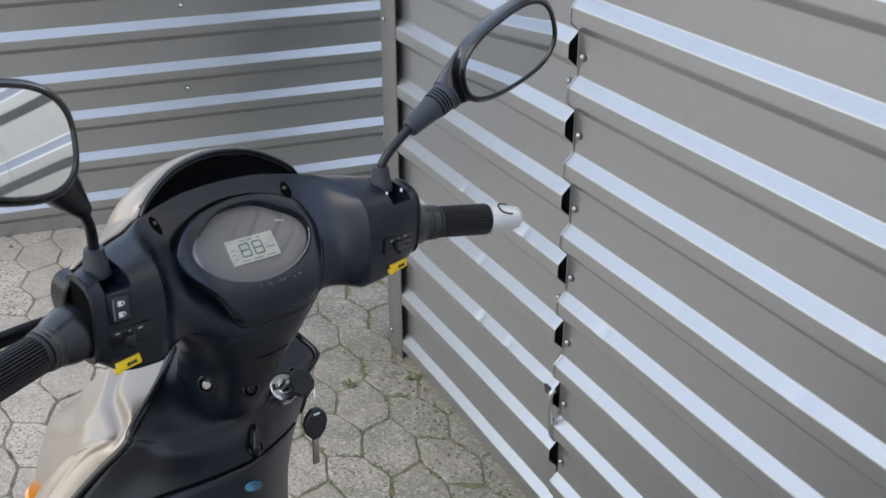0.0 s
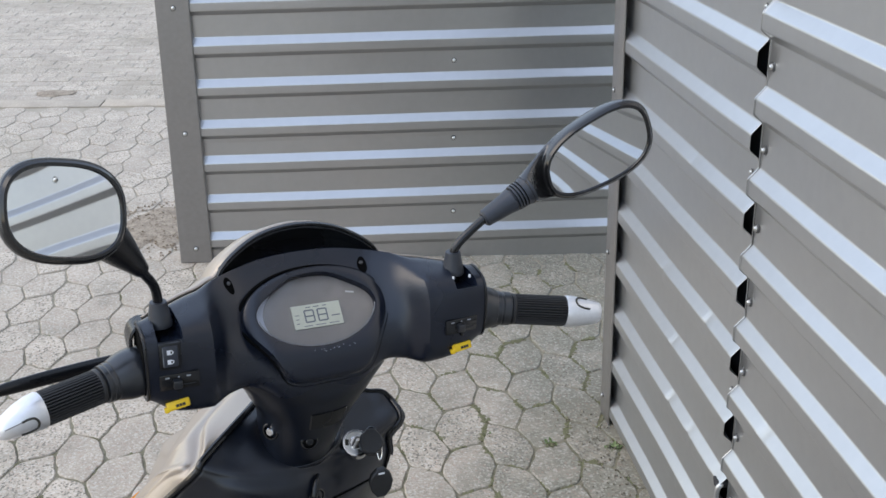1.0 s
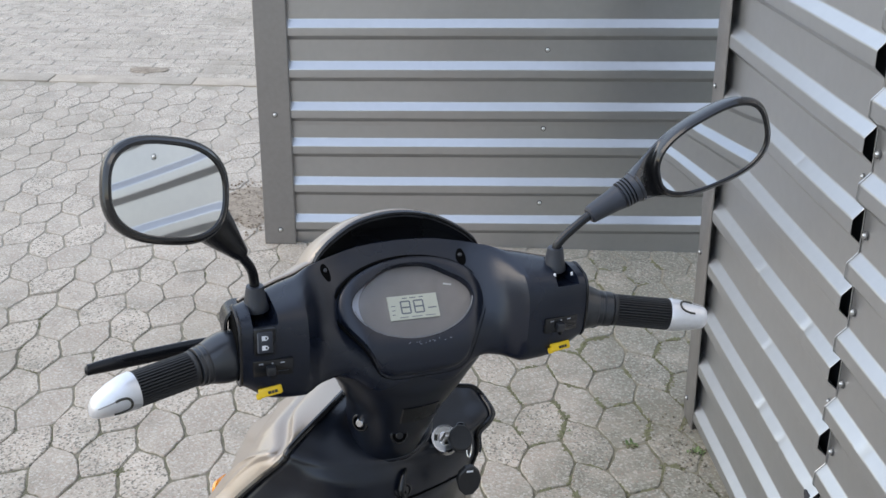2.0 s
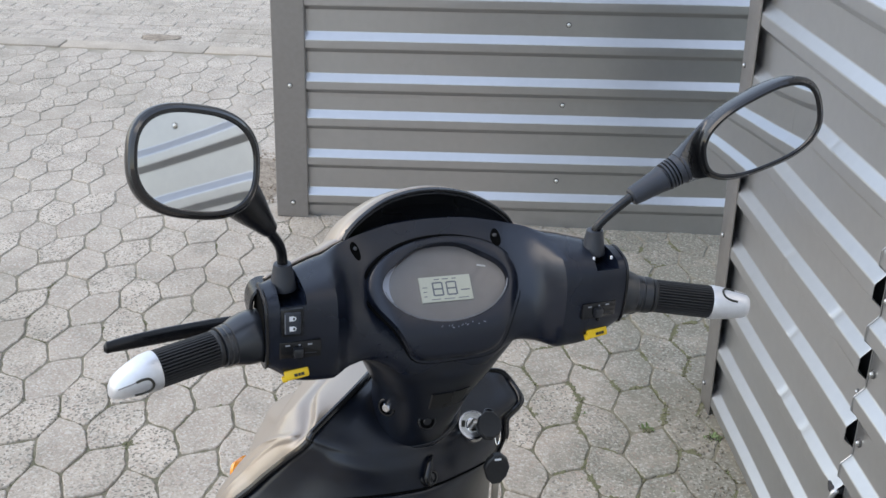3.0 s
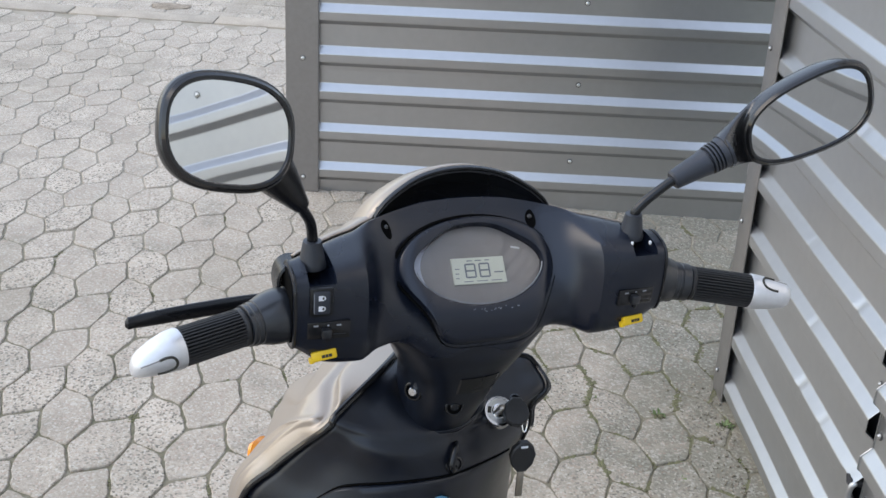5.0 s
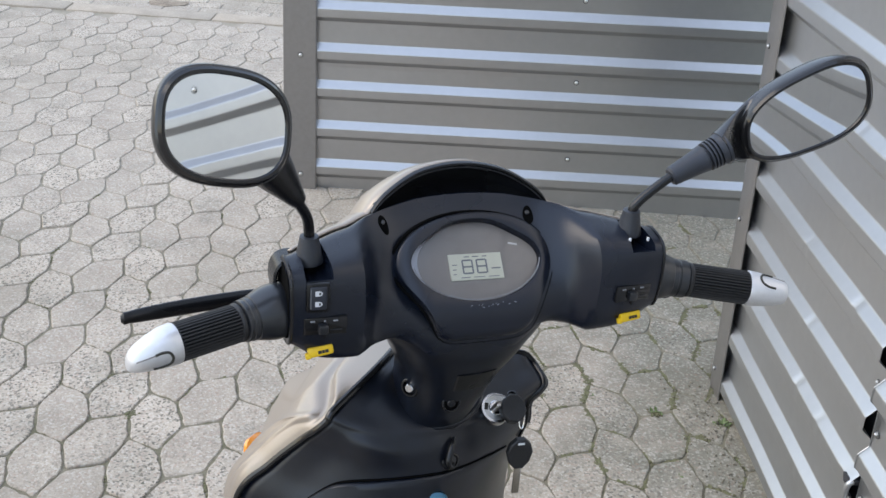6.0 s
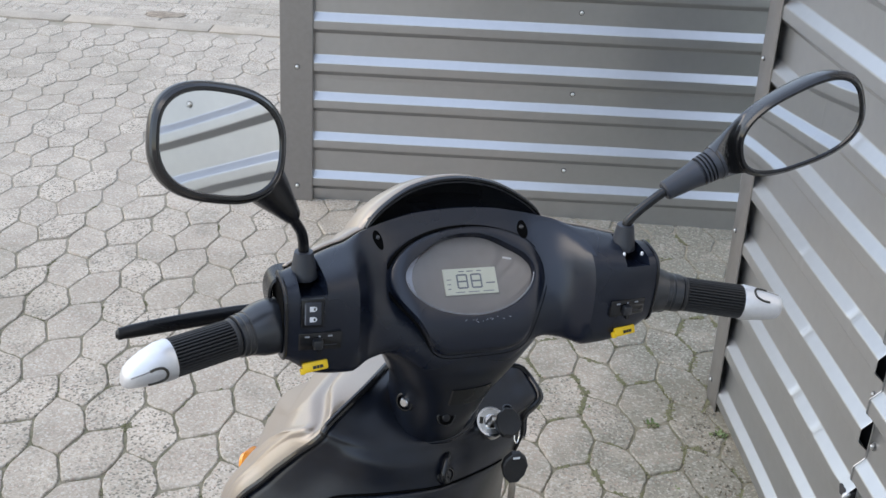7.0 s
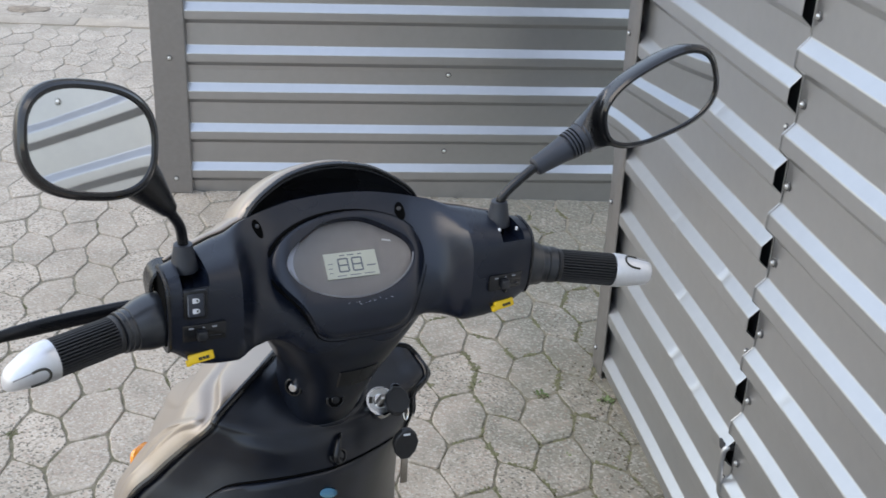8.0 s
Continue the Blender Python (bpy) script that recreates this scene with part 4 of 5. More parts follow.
    ln = (b - a).length
    if side > 0:
        prof = [(0, .0085), (.002, .0105), (ln * .5, .0135), (ln * .62, .0150)]
        for q in (.64, .70, .76, .82):
            prof += [(ln * q, .0122), (ln * (q + .022), .0122), (ln * (q + .026), .0158 + .004 * (q - .64)), (ln * (q + .056), .0160 + .004 * (q - .64))]
        prof += [(ln * .90, .0172), (ln * 1.0, .0185)]
    else:
        prof = [(0, .0070), (.002, .0085), (ln * .30, .0125), (ln * .6, .0175), (ln, .0230)]
    part("sleeve", spin_along(a, b, prof, 28), M_BOOT if side > 0 else M_BLACK2, body, "ribbed grey rubber sleeve" if side > 0 else "tapered black sleeve")
    f = Vector(stem[0])
    prof = [(0, .0125), (.0005, .0134), (.004, .0134), (.006, .0126), (.025, .0094), (.0275, .0088), (.028, .0055)]
    part("boot", spin_along(f + Vector((0, 0, .0015)), f + Vector((0, 0, 1)), prof, 24), M_BOOT, body, "conical grey rubber boot")
    # near-black post for the shade under the boot
    socket = spin_along(f - Vector((0, 0, .024)), f + Vector((0, 0, 1)), [(0, .0075), (.020, .0075), (.022, .0070)], 20)
    part("socket", socket, M_RECESS_SHADE, body, "near-black stem socket for the shade inside the notch")
    if side > 0:
        for w in (-.0125, .0090):
            z = cover_top(f.x + w, -.0225)
            part("clip", box(w - .0012, w + .0012, -.0240, -.0215, z - .002, z + .0020, .0006, None, TIP @ Matrix.Translation((f.x, 0, 0))), M_WHITE, body, "pale clip end")


mirror(-1, (-.2587, -.072, 1.3262), (.609, -.755, .243), radians(-15.9), [(-.1725, .000, 1.155), (-.1725, .000, 1.186), (-.176, -.006, 1.206), (-.186, -.020, 1.226), (-.194, -.030, 1.240)],
       (-.1880, -.024, 1.232), (-.2220, -.036, 1.281), .1153, .0928, "black rear-view mirror with convex glass, facing the wall")
mirror(1, (.3601, -.016, 1.2763), (.161, -.986, .033), radians(26.1), [(.174, .000, 1.146), (.174, .000, 1.170), (.180, -.001, 1.184), (.200, -.003, 1.202), (.222, -.005, 1.218)],
       (.212, -.004, 1.211), (.2725, -.004, 1.2400), .1409, .0863, "black rear-view mirror with a ribbed rubber sleeve")

# ---- scooter body: in its own frame, since the handlebar is turned ----
BODY = Matrix.Translation((0, .07, 0)) @ pose(0, 0, 0, 0, 0, -20)


def body_part(name, bm, mat, parent=None, label="", smooth=True, angle=35):
    bm.transform(BODY)
    return part(name, bm, mat, parent or scooter, label, smooth, angle)


# the shield level by level: edge beside the paint, middle, edge beside the lock
LEVELS = (((-.040, .070, .962), (.02, .095, .946), (.108, .092, .926)),
          ((-.075, -.018, .966), (.0, .012, .934), (.117, .084, .918)),
          ((-.1145, -.066, .945), (-.008, -.045, .917), (.127, .060, .907)),
          ((-.1225, -.0745, .934), (-.008, -.058, .905), (.110, .052, .886)),
          ((-.133, -.074, .922), (-.008, -.068, .893), (.110, .056, .856)),
          ((-.153, -.067, .900), (-.008, -.074, .870), (.103, .060, .826)),
          ((-.186, -.063, .864), (-.010, -.084, .835), (.0995, .090, .778)),
          ((-.225, -.063, .814), (-.015, -.094, .79), (.102, .135, .715)),
          ((-.238, -.070, .70), (-.015, -.105, .69), (.105, .165, .64)),
          ((-.220, -.085, .52), (-.015, -.125, .52), (.11, .165, .52)),
          ((-.170, -.110, .36), (-.010, -.150, .36), (.12, .12, .36)))


def level_rows(n=36):
    """The shield's grid: a channel beside the painted edge and a swell up to the steering neck are pressed into it."""
    rows = []
    for lv in LEVELS:
        row = []
        a, b, c = (Vector(q) for q in lv)
        for i in range(n + 1):
            f = i / n
            row.append(a * (1 - f) * (1 - 2 * f) + b * 4 * f * (1 - f) + c * f * (2 * f - 1))
        rows.append(row)
    cols = [smooth_curve(col, 80) for col in zip(*rows)]
    for i, col in enumerate(cols):
        f = i / n
        for j, p in enumerate(col):
            away = math.hypot(p.x + .012, p.y - .010)
            swell = .010 * math.exp(-max(0, away - .058) ** 2 / .030 ** 2) * min(1, f / .15) * min(1, max(0, (.055 - p.x) / .05))
            trough = -.0045 * math.exp(-((f - .10) / .06) ** 2) * min(1, max(0, (j - 12) / 20))
            col[j] = p + Vector((0, -.62, .78)) * (swell + trough) + Vector((0, 0, .004)) * math.exp(-((f - .97) / .05) ** 2)
    return [list(r) for r in zip(*cols)]


panel_rows = level_rows()
leg_shield = body_part("leg_shield", loft(panel_rows, False), M_BLACK_DIM, None, "black plastic inner leg shield")
ls = leg_shield.modifiers.new("thickness", "SOLIDIFY")
ls.thickness, ls.offset = .004, -1
edge = [r[0] for r in panel_rows]
body_part("edge_bead", tube([Vector(p) + Vector((-.001, 0, .002)) for p in edge], .0042, 10), M_GLOSS, leg_shield, "glossy black edge bead")
body_part("edge_bead", tube([Vector(p) for p in panel_rows[0][15:]] + [Vector(r[-1]) for r in panel_rows[1:40]], .0032, 10), M_BLACK2, leg_shield)
collar = [(-.012 + math.cos(a) * .058, .008 + math.sin(a) * .062, .930 + .010 * math.sin(a)) for a in (2 * math.pi * k / 48 for k in range(49))]
body_part("neck_collar", tube(collar, .0045, 10), M_BLACK_DIM, leg_shield, "raised collar round the steering neck")


def panel_at(q, z):
    """The point of the leg shield at q across it (0 to 1) and height z."""
    c = q * 36
    k, w = min(int(c), 35), c - min(int(c), 35)
    col = [r[k] * (1 - w) + r[k + 1] * w for r in panel_rows]
    for a, b in zip(col[10:], col[11:]):
        if a.z >= z >= b.z:
            return a + (b - a) * ((a.z - z) / max(a.z - b.z, 1e-6))
    return col[-1]


# glove box lid: a shallow raised shell following the panel
lid_top = smooth_curve([(.13, .800), (.135, .832), (.165, .858), (.22, .868), (.34, .8715), (.46, .871), (.58, .867), (.70, .859), (.82, .849), (.90, .841)], 41)
gl_rows = []
for f in (0, .004, .010, .02, .04, .08, .16, .3, .5, .75, 1):
    row = []
    for i, (q, top) in enumerate(lid_top):
        p = panel_at(q, top - .28 * f * (top - .52) / .35)
        lift = .0075 * min(1, f * 60) ** .5 * min(1, i / 3) ** .5
        row.append((p.x - .2 * lift, p.y - .75 * lift + .001, p.z + .62 * lift))
    gl_rows.append(row)
body_part("glove_box_lid", loft(gl_rows, False), M_BLACK_DIM, leg_shield, "raised black glove box lid")
# shade of the lid's gap, drawn as a near-black bead
groove_line = [Vector((p.x, p.y - .0006, p.z + .0006)) for p in (panel_at(q, top + .0015) for q, top in lid_top)]
body_part("lid_gap_shade", tube(groove_line, .0013, 8), M_RECESS_SHADE, leg_shield, "near-black bead for the shade round the lid")
em = [(math.cos(a) * .0105, math.sin(a) * .0062) for a in (2 * math.pi * k / 24 for k in range(24))]
me_ = Matrix.Translation((.0027, -.0835, .8460)) @ pose(0, 0, 0, 62, 0, 0)
body_part("emblem", loft([[me_ @ Vector((x * f, y * f, h)) for x, y in em] for f, h in ((1, -.004), (1, .002), (.9, .0032), (.5, .0036))]), M_BLUE, leg_shield, "small glossy blue oval emblem")
hook_base = [(.011 * math.cos(a) * (1 + .15 * math.sin(a)), .0085 * math.sin(a)) for a in (2 * math.pi * k / 24 for k in range(24))]
hm = Matrix.Translation((.0145, -.0625, .8800)) @ pose(0, 0, 0, 52, 0, 36)
body_part("hook_base", loft([[hm @ Vector((x * f, y * f, h)) for x, y in hook_base] for f, h in ((1.08, -.004), (1.06, .0015), (.98, .0028), (.80, .0030), (.72, .0008))]), M_BLACK2, leg_shield, "round base of the bag hook")
hk = smooth_curve([(.0170, -.0520, .9040), (.0155, -.0600, .9020), (.0135, -.0665, .8945), (.0120, -.0705, .8860), (.0130, -.0690, .8790), (.0160, -.0640, .8760)], 22)
body_part("bag_hook", tube(hk, [.0022 + .0022 * math.sin(math.pi * min(1, i / 15) * .5) for i in range(22)], 12), M_BLACK2, leg_shield, "small black bag hook")
flange = [Vector(r[-1]) for r in panel_rows[:34]]
body_part("flange", loft([[p + Vector((.001, 0, .001)) for p in flange], [p + Vector((.006, .004, -.004)) for p in flange], [p + Vector((.004, .012, -.016)) for p in flange]], False), M_BLACK_DIM, leg_shield, "folded flange of the shield")
sc = panel_rows[14][31]
body_part("screw", spin_along(Vector(sc) + Vector((0, 0, -.003)), Vector(sc) + Vector((0, -.3, 1)), [(0, .0065), (.0045, .0065), (.0052, .0052), (.0052, .0042), (.003, .0038)], 20), M_BLACK2, leg_shield, "recessed black screw")
# ignition lock
kc, kn = Vector((.0655, -.0025, .9130)), Vector((.16, -.62, .76)).normalized()
lock = body_part("ignition_lock", spin_along(kc - kn * .006, kc + kn, [(-.006, .0185), (.008, .0185), (.0095, .0175), (.0095, .0150), (.0055, .0142), (.0055, .002)], 32), M_CHROME, None, "chrome ring of the ignition lock")
body_part("lock_face", spin_along(kc - kn * .006, kc + kn, [(.0050, .0152), (.0088, .0152), (.0088, .0092)], 32), M_ZINC, lock, "bright metal face of the lock")
body_part("slot", box(-.0142, -.0098, -.004, .004, .0005, .0034, .0004, None, Matrix.Translation(kc) @ Vector((0, 0, 1)).rotation_difference(kn).to_matrix().to_4x4()), M_INK, lock, "dark slot in the lock face", False)
body_part("lock_barrel", spin_along(kc - kn * .006, kc + kn, [(.0050, .0088), (.0098, .0088), (.0105, .0080), (.0105, .0020)], 24), M_CHROME, lock)

# painted front apron round the leg shield
# station by station along the black edge: edge, first crease, valley, second crease, flank, far side, nose
ap = [((-.040, .072, .963), (-.086, .075, .957), (-.098, .078, .938), (-.120, .083, .932), (-.150, .100, .900), (-.10, .17, .87), (.02, .19, .86)),
      ((-.076, -.016, .967), (-.115, .003, .957), (-.1235, .005, .942), (-.143, .006, .937), (-.168, .022, .905), (-.17, .15, .85), (.02, .215, .83)),
      ((-.097, -.048, .955), (-.1165, -.036, .957), (-.125, -.032, .938), (-.145, -.022, .935), (-.172, .004, .902), (-.19, .14, .82), (.015, .225, .80)),
      ((-.116, -.066, .946), (-.1185, -.060, .950), (-.127, -.054, .934), (-.144, -.045, .931), (-.177, -.012, .898), (-.20, .13, .80), (.01, .235, .77)),
      ((-.1345, -.074, .923), (-.136, -.069, .927), (-.141, -.063, .926), (-.152, -.054, .928), (-.187, -.016, .888), (-.21, .12, .76), (.01, .24, .72)),
      ((-.1545, -.066, .901), (-.159, -.060, .908), (-.165, -.053, .910), (-.173, -.044, .908), (-.199, -.006, .870), (-.22, .12, .72), (.0, .245, .67)),
      ((-.1875, -.062, .865), (-.193, -.055, .872), (-.198, -.047, .873), (-.204, -.037, .869), (-.224, .002, .832), (-.235, .11, .68), (.0, .245, .62)),
      ((-.2265, -.062, .815), (-.232, -.054, .819), (-.236, -.045, .816), (-.241, -.033, .808), (-.251, .006, .77), (-.235, .11, .63), (.0, .235, .57)),
      ((-.240, -.067, .70), (-.245, -.055, .695), (-.249, -.040, .69), (-.252, -.02, .68), (-.250, .020, .65), (-.225, .10, .56), (.0, .21, .50)),
      ((-.222, -.082, .52), (-.226, -.065, .515), (-.229, -.05, .51), (-.230, -.03, .505), (-.225, .02, .49), (-.19, .08, .45), (.0, .16, .42)),
      ((-.172, -.107, .36), (-.176, -.09, .36), (-.178, -.07, .36), (-.18, -.04, .36), (-.175, .0, .36), (-.14, .05, .36), (.0, .11, .36))]


cols = [smooth_curve(row, 55) for row in ap]
grid = [smooth_curve(c, 110) for c in zip(*cols)]
front_apron = body_part("front_apron", loft(grid, False), M_PAINT, None, "champagne metallic front apron")
grid_r = [[Vector((.02 - (p.x - .02) * .28, p.y * .5 + .17, p.z - .06)) for p in col] for col in grid]
body_part("front_apron", loft(grid_r, False), M_PAINT, None, "champagne metallic front apron")
# amber front signal
sg = [(-.222, .030, .790), (-.2245, .018, .812), (-.2225, .028, .828), (-.214, .055, .820), (-.208, .075, .795), (-.215, .060, .776)]
sg_c = Vector((-.217, .045, .803))
ring0 = smooth_curve(sg, 24, True)
body_part("turn_signal", loft([[p + Vector((.006, 0, -.004)) for p in ring0], [p + Vector((-.004, 0, .001)) for p in ring0], [sg_c + (p - sg_c) * .7 + Vector((-.010, -.004, .005)) for p in ring0], [sg_c + (p - sg_c) * .2 + Vector((-.012, -.005, .006)) for p in ring0]]),
          M_ORANGE, front_apron, "amber turn signal lens")
# running gear that carries it: footboard, seat body, wheels
body_part("footboard", box(-.17, .15, -.52, -.10, .30, .37, .02), M_BLACK, None, "black footboard")
rows = []
for y, w, z0, z1 in ((-.50, .14, .30, .60), (-.56, .16, .30, .70), (-.75, .16, .32, .73), (-1.0, .14, .40, .74), (-1.2, .07, .52, .74)):
    rows.append([(w * math.copysign(abs(math.cos(a)) ** .6, math.cos(a)), y, (z0 + z1) / 2 + (z1 - z0) / 2 * math.copysign(abs(math.sin(a)) ** .6, math.sin(a))) for a in (2 * math.pi * k / 28 for k in range(28))])
body_part("seat_body", loft(rows), M_PAINT, None, "champagne metallic rear body")
rows = []
for y, w, z0, z1 in ((-.52, .09, .70, .75), (-.58, .13, .70, .78), (-.80, .14, .71, .78), (-1.05, .12, .72, .80), (-1.16, .07, .73, .78)):
    rows.append([(w * math.copysign(abs(math.cos(a)) ** .6, math.cos(a)), y, (z0 + z1) / 2 + (z1 - z0) / 2 * math.copysign(abs(math.sin(a)) ** .6, math.sin(a))) for a in (2 * math.pi * k / 28 for k in range(28))])
body_part("seat", loft(rows), M_RUBBER, None, "black padded seat")


def wheel(y):
    a = Vector((-.05, y, .205))
    tyre = [(.0, .155), (.006, .180), (.02, .198), (.05, .205), (.08, .198), (.094, .180), (.10, .155), (.05, .145)]
    w = body_part("wheel", spin_along(a, a + Vector((1, 0, 0)), [(.01, .03), (.012, .13), (.006, .150), (.094, .150), (.088, .13), (.09, .03)], 40), M_STEEL, None, "scooter wheel with a black tyre")
    body_part("tyre", spin_along(a, a + Vector((1, 0, 0)), tyre, 48), M_RUBBER, w)


wheel(.22)
wheel(-.98)
body_part("fork", tube([(0, .20, .24), (0, .13, .6), (0, .08, .90)], .028, 16), M_STEEL)
body_part("side_stand", tube([(-.12, -.40, .31), (-.22, -.42, .02), (-.24, -.43, .008)], .009, 10), M_STEEL)

# ---- keys in the lock: a thing of their own ----
W_BODY = pose(0.270, 1.056, 0, 0, 0, YAW) @ BODY
keys = thing("key_set", "black-headed key in the ignition with a spare on its ring", "keys", W_BODY)


def key_head(m, long=.030, wide=.024, thick=.008):
    pts = [(-.3, -1), (.3, -1), (.8, -.62), (1, -.1), (.8, .55), (.32, 1), (-.32, 1), (-.8, .55), (-1, -.1), (-.8, -.62)]
    rows = []
    for f, h in ((.90, -.5), (1, -.32), (1, .32), (.90, .5)):
        rows.append([m @ Vector((x * wide / 2 * f, y * long / 2 * f, h * thick)) for x, y in pts])
    return loft(rows)


side = Vector((1, 0, 0)) - kn * kn.x
side.normalize()
up = kn.cross(side)
def frame_of(x, y, z, o):
    return Matrix(((x.x, y.x, z.x, o.x), (x.y, y.y, z.y, o.y), (x.z, y.z, z.z, o.z), (0, 0, 0, 1)))


head_m = frame_of(side, up, kn, kc + kn * .018 + side * .0155 - up * .004)
part("key_head", key_head(head_m, .033, .031, .012), M_RUBBER, keys, "black plastic key head in the lock", True, 30)
part("key_blade", box(-.004, .004, -.003, .003, 0, .020, .0008, None, frame_of(side, up, kn, kc)), M_KEYMETAL, keys)
rc = kc + kn * .020 + side * .026 - up * .012
rg = [rc + Vector((math.cos(a) * .003, math.sin(a) * .004, -.004 + math.sin(a) * .011)) for a in (2 * math.pi * k / 24 for k in range(25))]
part("key_ring", tube(rg, .0009, 8), M_CHROME, keys, "thin bright key ring")
hang = frame_of(Vector((.97, .22, 0)).normalized(), Vector((0, 0, -1)), Vector((.22, -.97, 0)).normalized() * -1, Vector((.0945, -.030, .8720)))
part("key_head", key_head(hang, .041, .031, .009), M_RUBBER, keys, "black faceted key head hanging on the ring", True, 30)
part("key_blade", box(-.0042, .0042, .019, .058, -.0012, .0012, .0005, None, hang), M_KEYMETAL, keys, "worn steel key blade")
part("print", box(-.004, .004, -.017, -.0145, -.0052, -.0044, 0, None, hang), M_WHITE, keys, "", False)

# ---- dirt, weeds and moss ----
def leaf_clump(name, x, y, size, count, seed, label):
    rnd = random.Random(seed)
    bm = bmesh.new()
    for _ in range(count):
        a, tilt, ln = rnd.uniform(0, 6.283), rnd.uniform(.25, 1.1), size * rnd.uniform(.5, 1.1)
        bx, by = x + rnd.gauss(0, size * .25), y + rnd.gauss(0, size * .25)
        d, s = Vector((math.cos(a) * math.cos(tilt), math.sin(a) * math.cos(tilt), math.sin(tilt))), Vector((-math.sin(a), math.cos(a), 0))
        o = Vector((bx, by, -.006))
        w = ln * rnd.uniform(.14, .26)
        v = [bm.verts.new(o), bm.verts.new(o + d * ln * .45 + s * w), bm.verts.new(o + d * ln - Vector((0, 0, ln * .22))), bm.verts.new(o + d * ln * .45 - s * w)]
        bm.faces.new(v)
    return tagged(new(name, mesh_of(name, bm, M_WEED, False)), label, "weeds", "", "stuff")


leaf_clump("weeds", .945, 2.452, .026, 40, 1, "small green weed growing at the wall's foot")
leaf_clump("weeds", .775, 2.480, .022, 22, 2, "tiny green weed in a paving joint")
leaf_clump("weeds", .610, 2.528, .018, 20, 3, "tiny green weed in a paving joint")
leaf_clump("weeds", .95, 2.30, .016, 14, 4, "tiny green weed in a paving joint")
leaf_clump("weeds", .80, 2.21, .018, 18, 5, "tiny green weed in a paving joint")
leaf_clump("weeds", -.06, 3.66, .020, 22, 7, "small green weed at the fence's foot")


def patch(name, cx, cy, rx, ry, z, mat, label, seed, spikes=.28, n=64):
    rnd = random.Random(seed)
    ph = [(rnd.uniform(0, 6.28), rnd.uniform(.3, 1)) for _ in range(5)]
    bm = bmesh.new()
    rows = []
    for f, h in ((1.0, -.004), (.86, .0), (.6, .002), (.3, .003), (.08, .003)):
        row = []
        for k in range(n):
            a = 2 * math.pi * k / n
            r = 1 + sum(spikes * w * math.sin((j + 2) * a + p) for j, (p, w) in enumerate(ph)) * .5
            row.append((cx + rx * r * f * math.cos(a), cy + ry * r * f * math.sin(a), z + h))
        rows.append(row)
    loft(rows, True, True, bm)
    return tagged(new(name, mesh_of(name, bm, mat, True)), label, "soil", "", "stuff")


patch("soil_patch", -.60, 4.08, .13, .24, .0035, M_SOIL, "thin brown soil swept against the fence post", 3)
patch("soil_patch", -1.57, 6.12, .095, .075, .0060, M_SOIL, "small brown soil stain beside the kerb", 8)
rnd = random.Random(17)
bm = bmesh.new()
for _ in range(420):
    a, q = rnd.uniform(0, 6.283), rnd.random() ** .6
    r = rnd.uniform(.0015, .0065)
    bmesh.ops.create_icosphere(bm, subdivisions=1, radius=1, matrix=Matrix.Translation((-.60 + .19 * q * math.cos(a), 4.08 + .32 * q * math.sin(a), .004 + r * .3)) @ pose(0, 0, 0, rnd.uniform(0, 360), 0, 0) @ Matrix.Diagonal((r, r * rnd.uniform(.5, 1), r * .6, 1)))
tagged(new("soil_crumbs", mesh_of("soil_crumbs", bm, M_SOIL, False)), "crumbs of brown soil on the paving", "soil", "", "stuff")
rnd = random.Random(11)
bm = bmesh.new()
for _ in range(420):
    y = rnd.uniform(1.7, 2.64)
    x = on_right(y, .03, 0)[0] - abs(rnd.gauss(0, .07))
    r = rnd.uniform(.0012, .0045)
    m = Matrix.Translation((x, y, r * .6)) @ pose(0, 0, 0, rnd.uniform(0, 360), rnd.uniform(0, 360), 0) @ Matrix.Diagonal((r, r * rnd.uniform(.6, 1), r * .6, 1))
    bmesh.ops.create_icosphere(bm, subdivisions=1, radius=1, matrix=m)
tagged(new("grit", mesh_of("grit", bm, M_GRIT, False)), "loose grit along the wall's foot", "grit", "", "stuff")
bm = bmesh.new()
rnd = random.Random(5)
for cx, cy, s in ((-.555, 2.285, .030), (-.66, 2.44, .016), (-.47, 2.47, .012), (.61, 2.53, .03), (.775, 2.475, .025), (.50, 2.60, .03), (.53, 2.72, .02), (.55, 2.42, .03), (.66, 2.18, .03), (-.36, 2.47, .02), (.94, 2.44, .03), (.51, 2.2, .03), (.35, 3.0, .03)):
    for _ in range(60):
        r = rnd.uniform(.0015, .0045)
        m = Matrix.Translation((cx + rnd.gauss(0, s * .28), cy + rnd.gauss(0, s * .28), -.0045 + r * .3)) @ Matrix.Diagonal((r, r, r * .7, 1))
        bmesh.ops.create_icosphere(bm, subdivisions=1, radius=1, matrix=m)
tagged(new("moss", mesh_of("moss", bm, M_MOSS, False)), "dull green moss in the paving joints", "moss", "", "stuff")

# ---- kerb ----
kerb = thing("kerb", "row of pale concrete kerb stones", "kerb", kind="structure")
kerb_me = mesh_of("kerb_stone", box(-.396, .396, 5.842, 5.985, -.14, .006, .006), M_KERB)
for i in range(-9, 3):
    st = new("kerb_stone", kerb_me)
    st.location = (i * .80 - .05, 0, random.uniform(-.003, .003))
    st.parent = kerb

# ---- paving: two mirrored six-sided stones in a lattice ----
paving = thing("pavement", "grey weathered six-sided concrete pavers", "pavement", kind="structure")
GAP = 0.0032


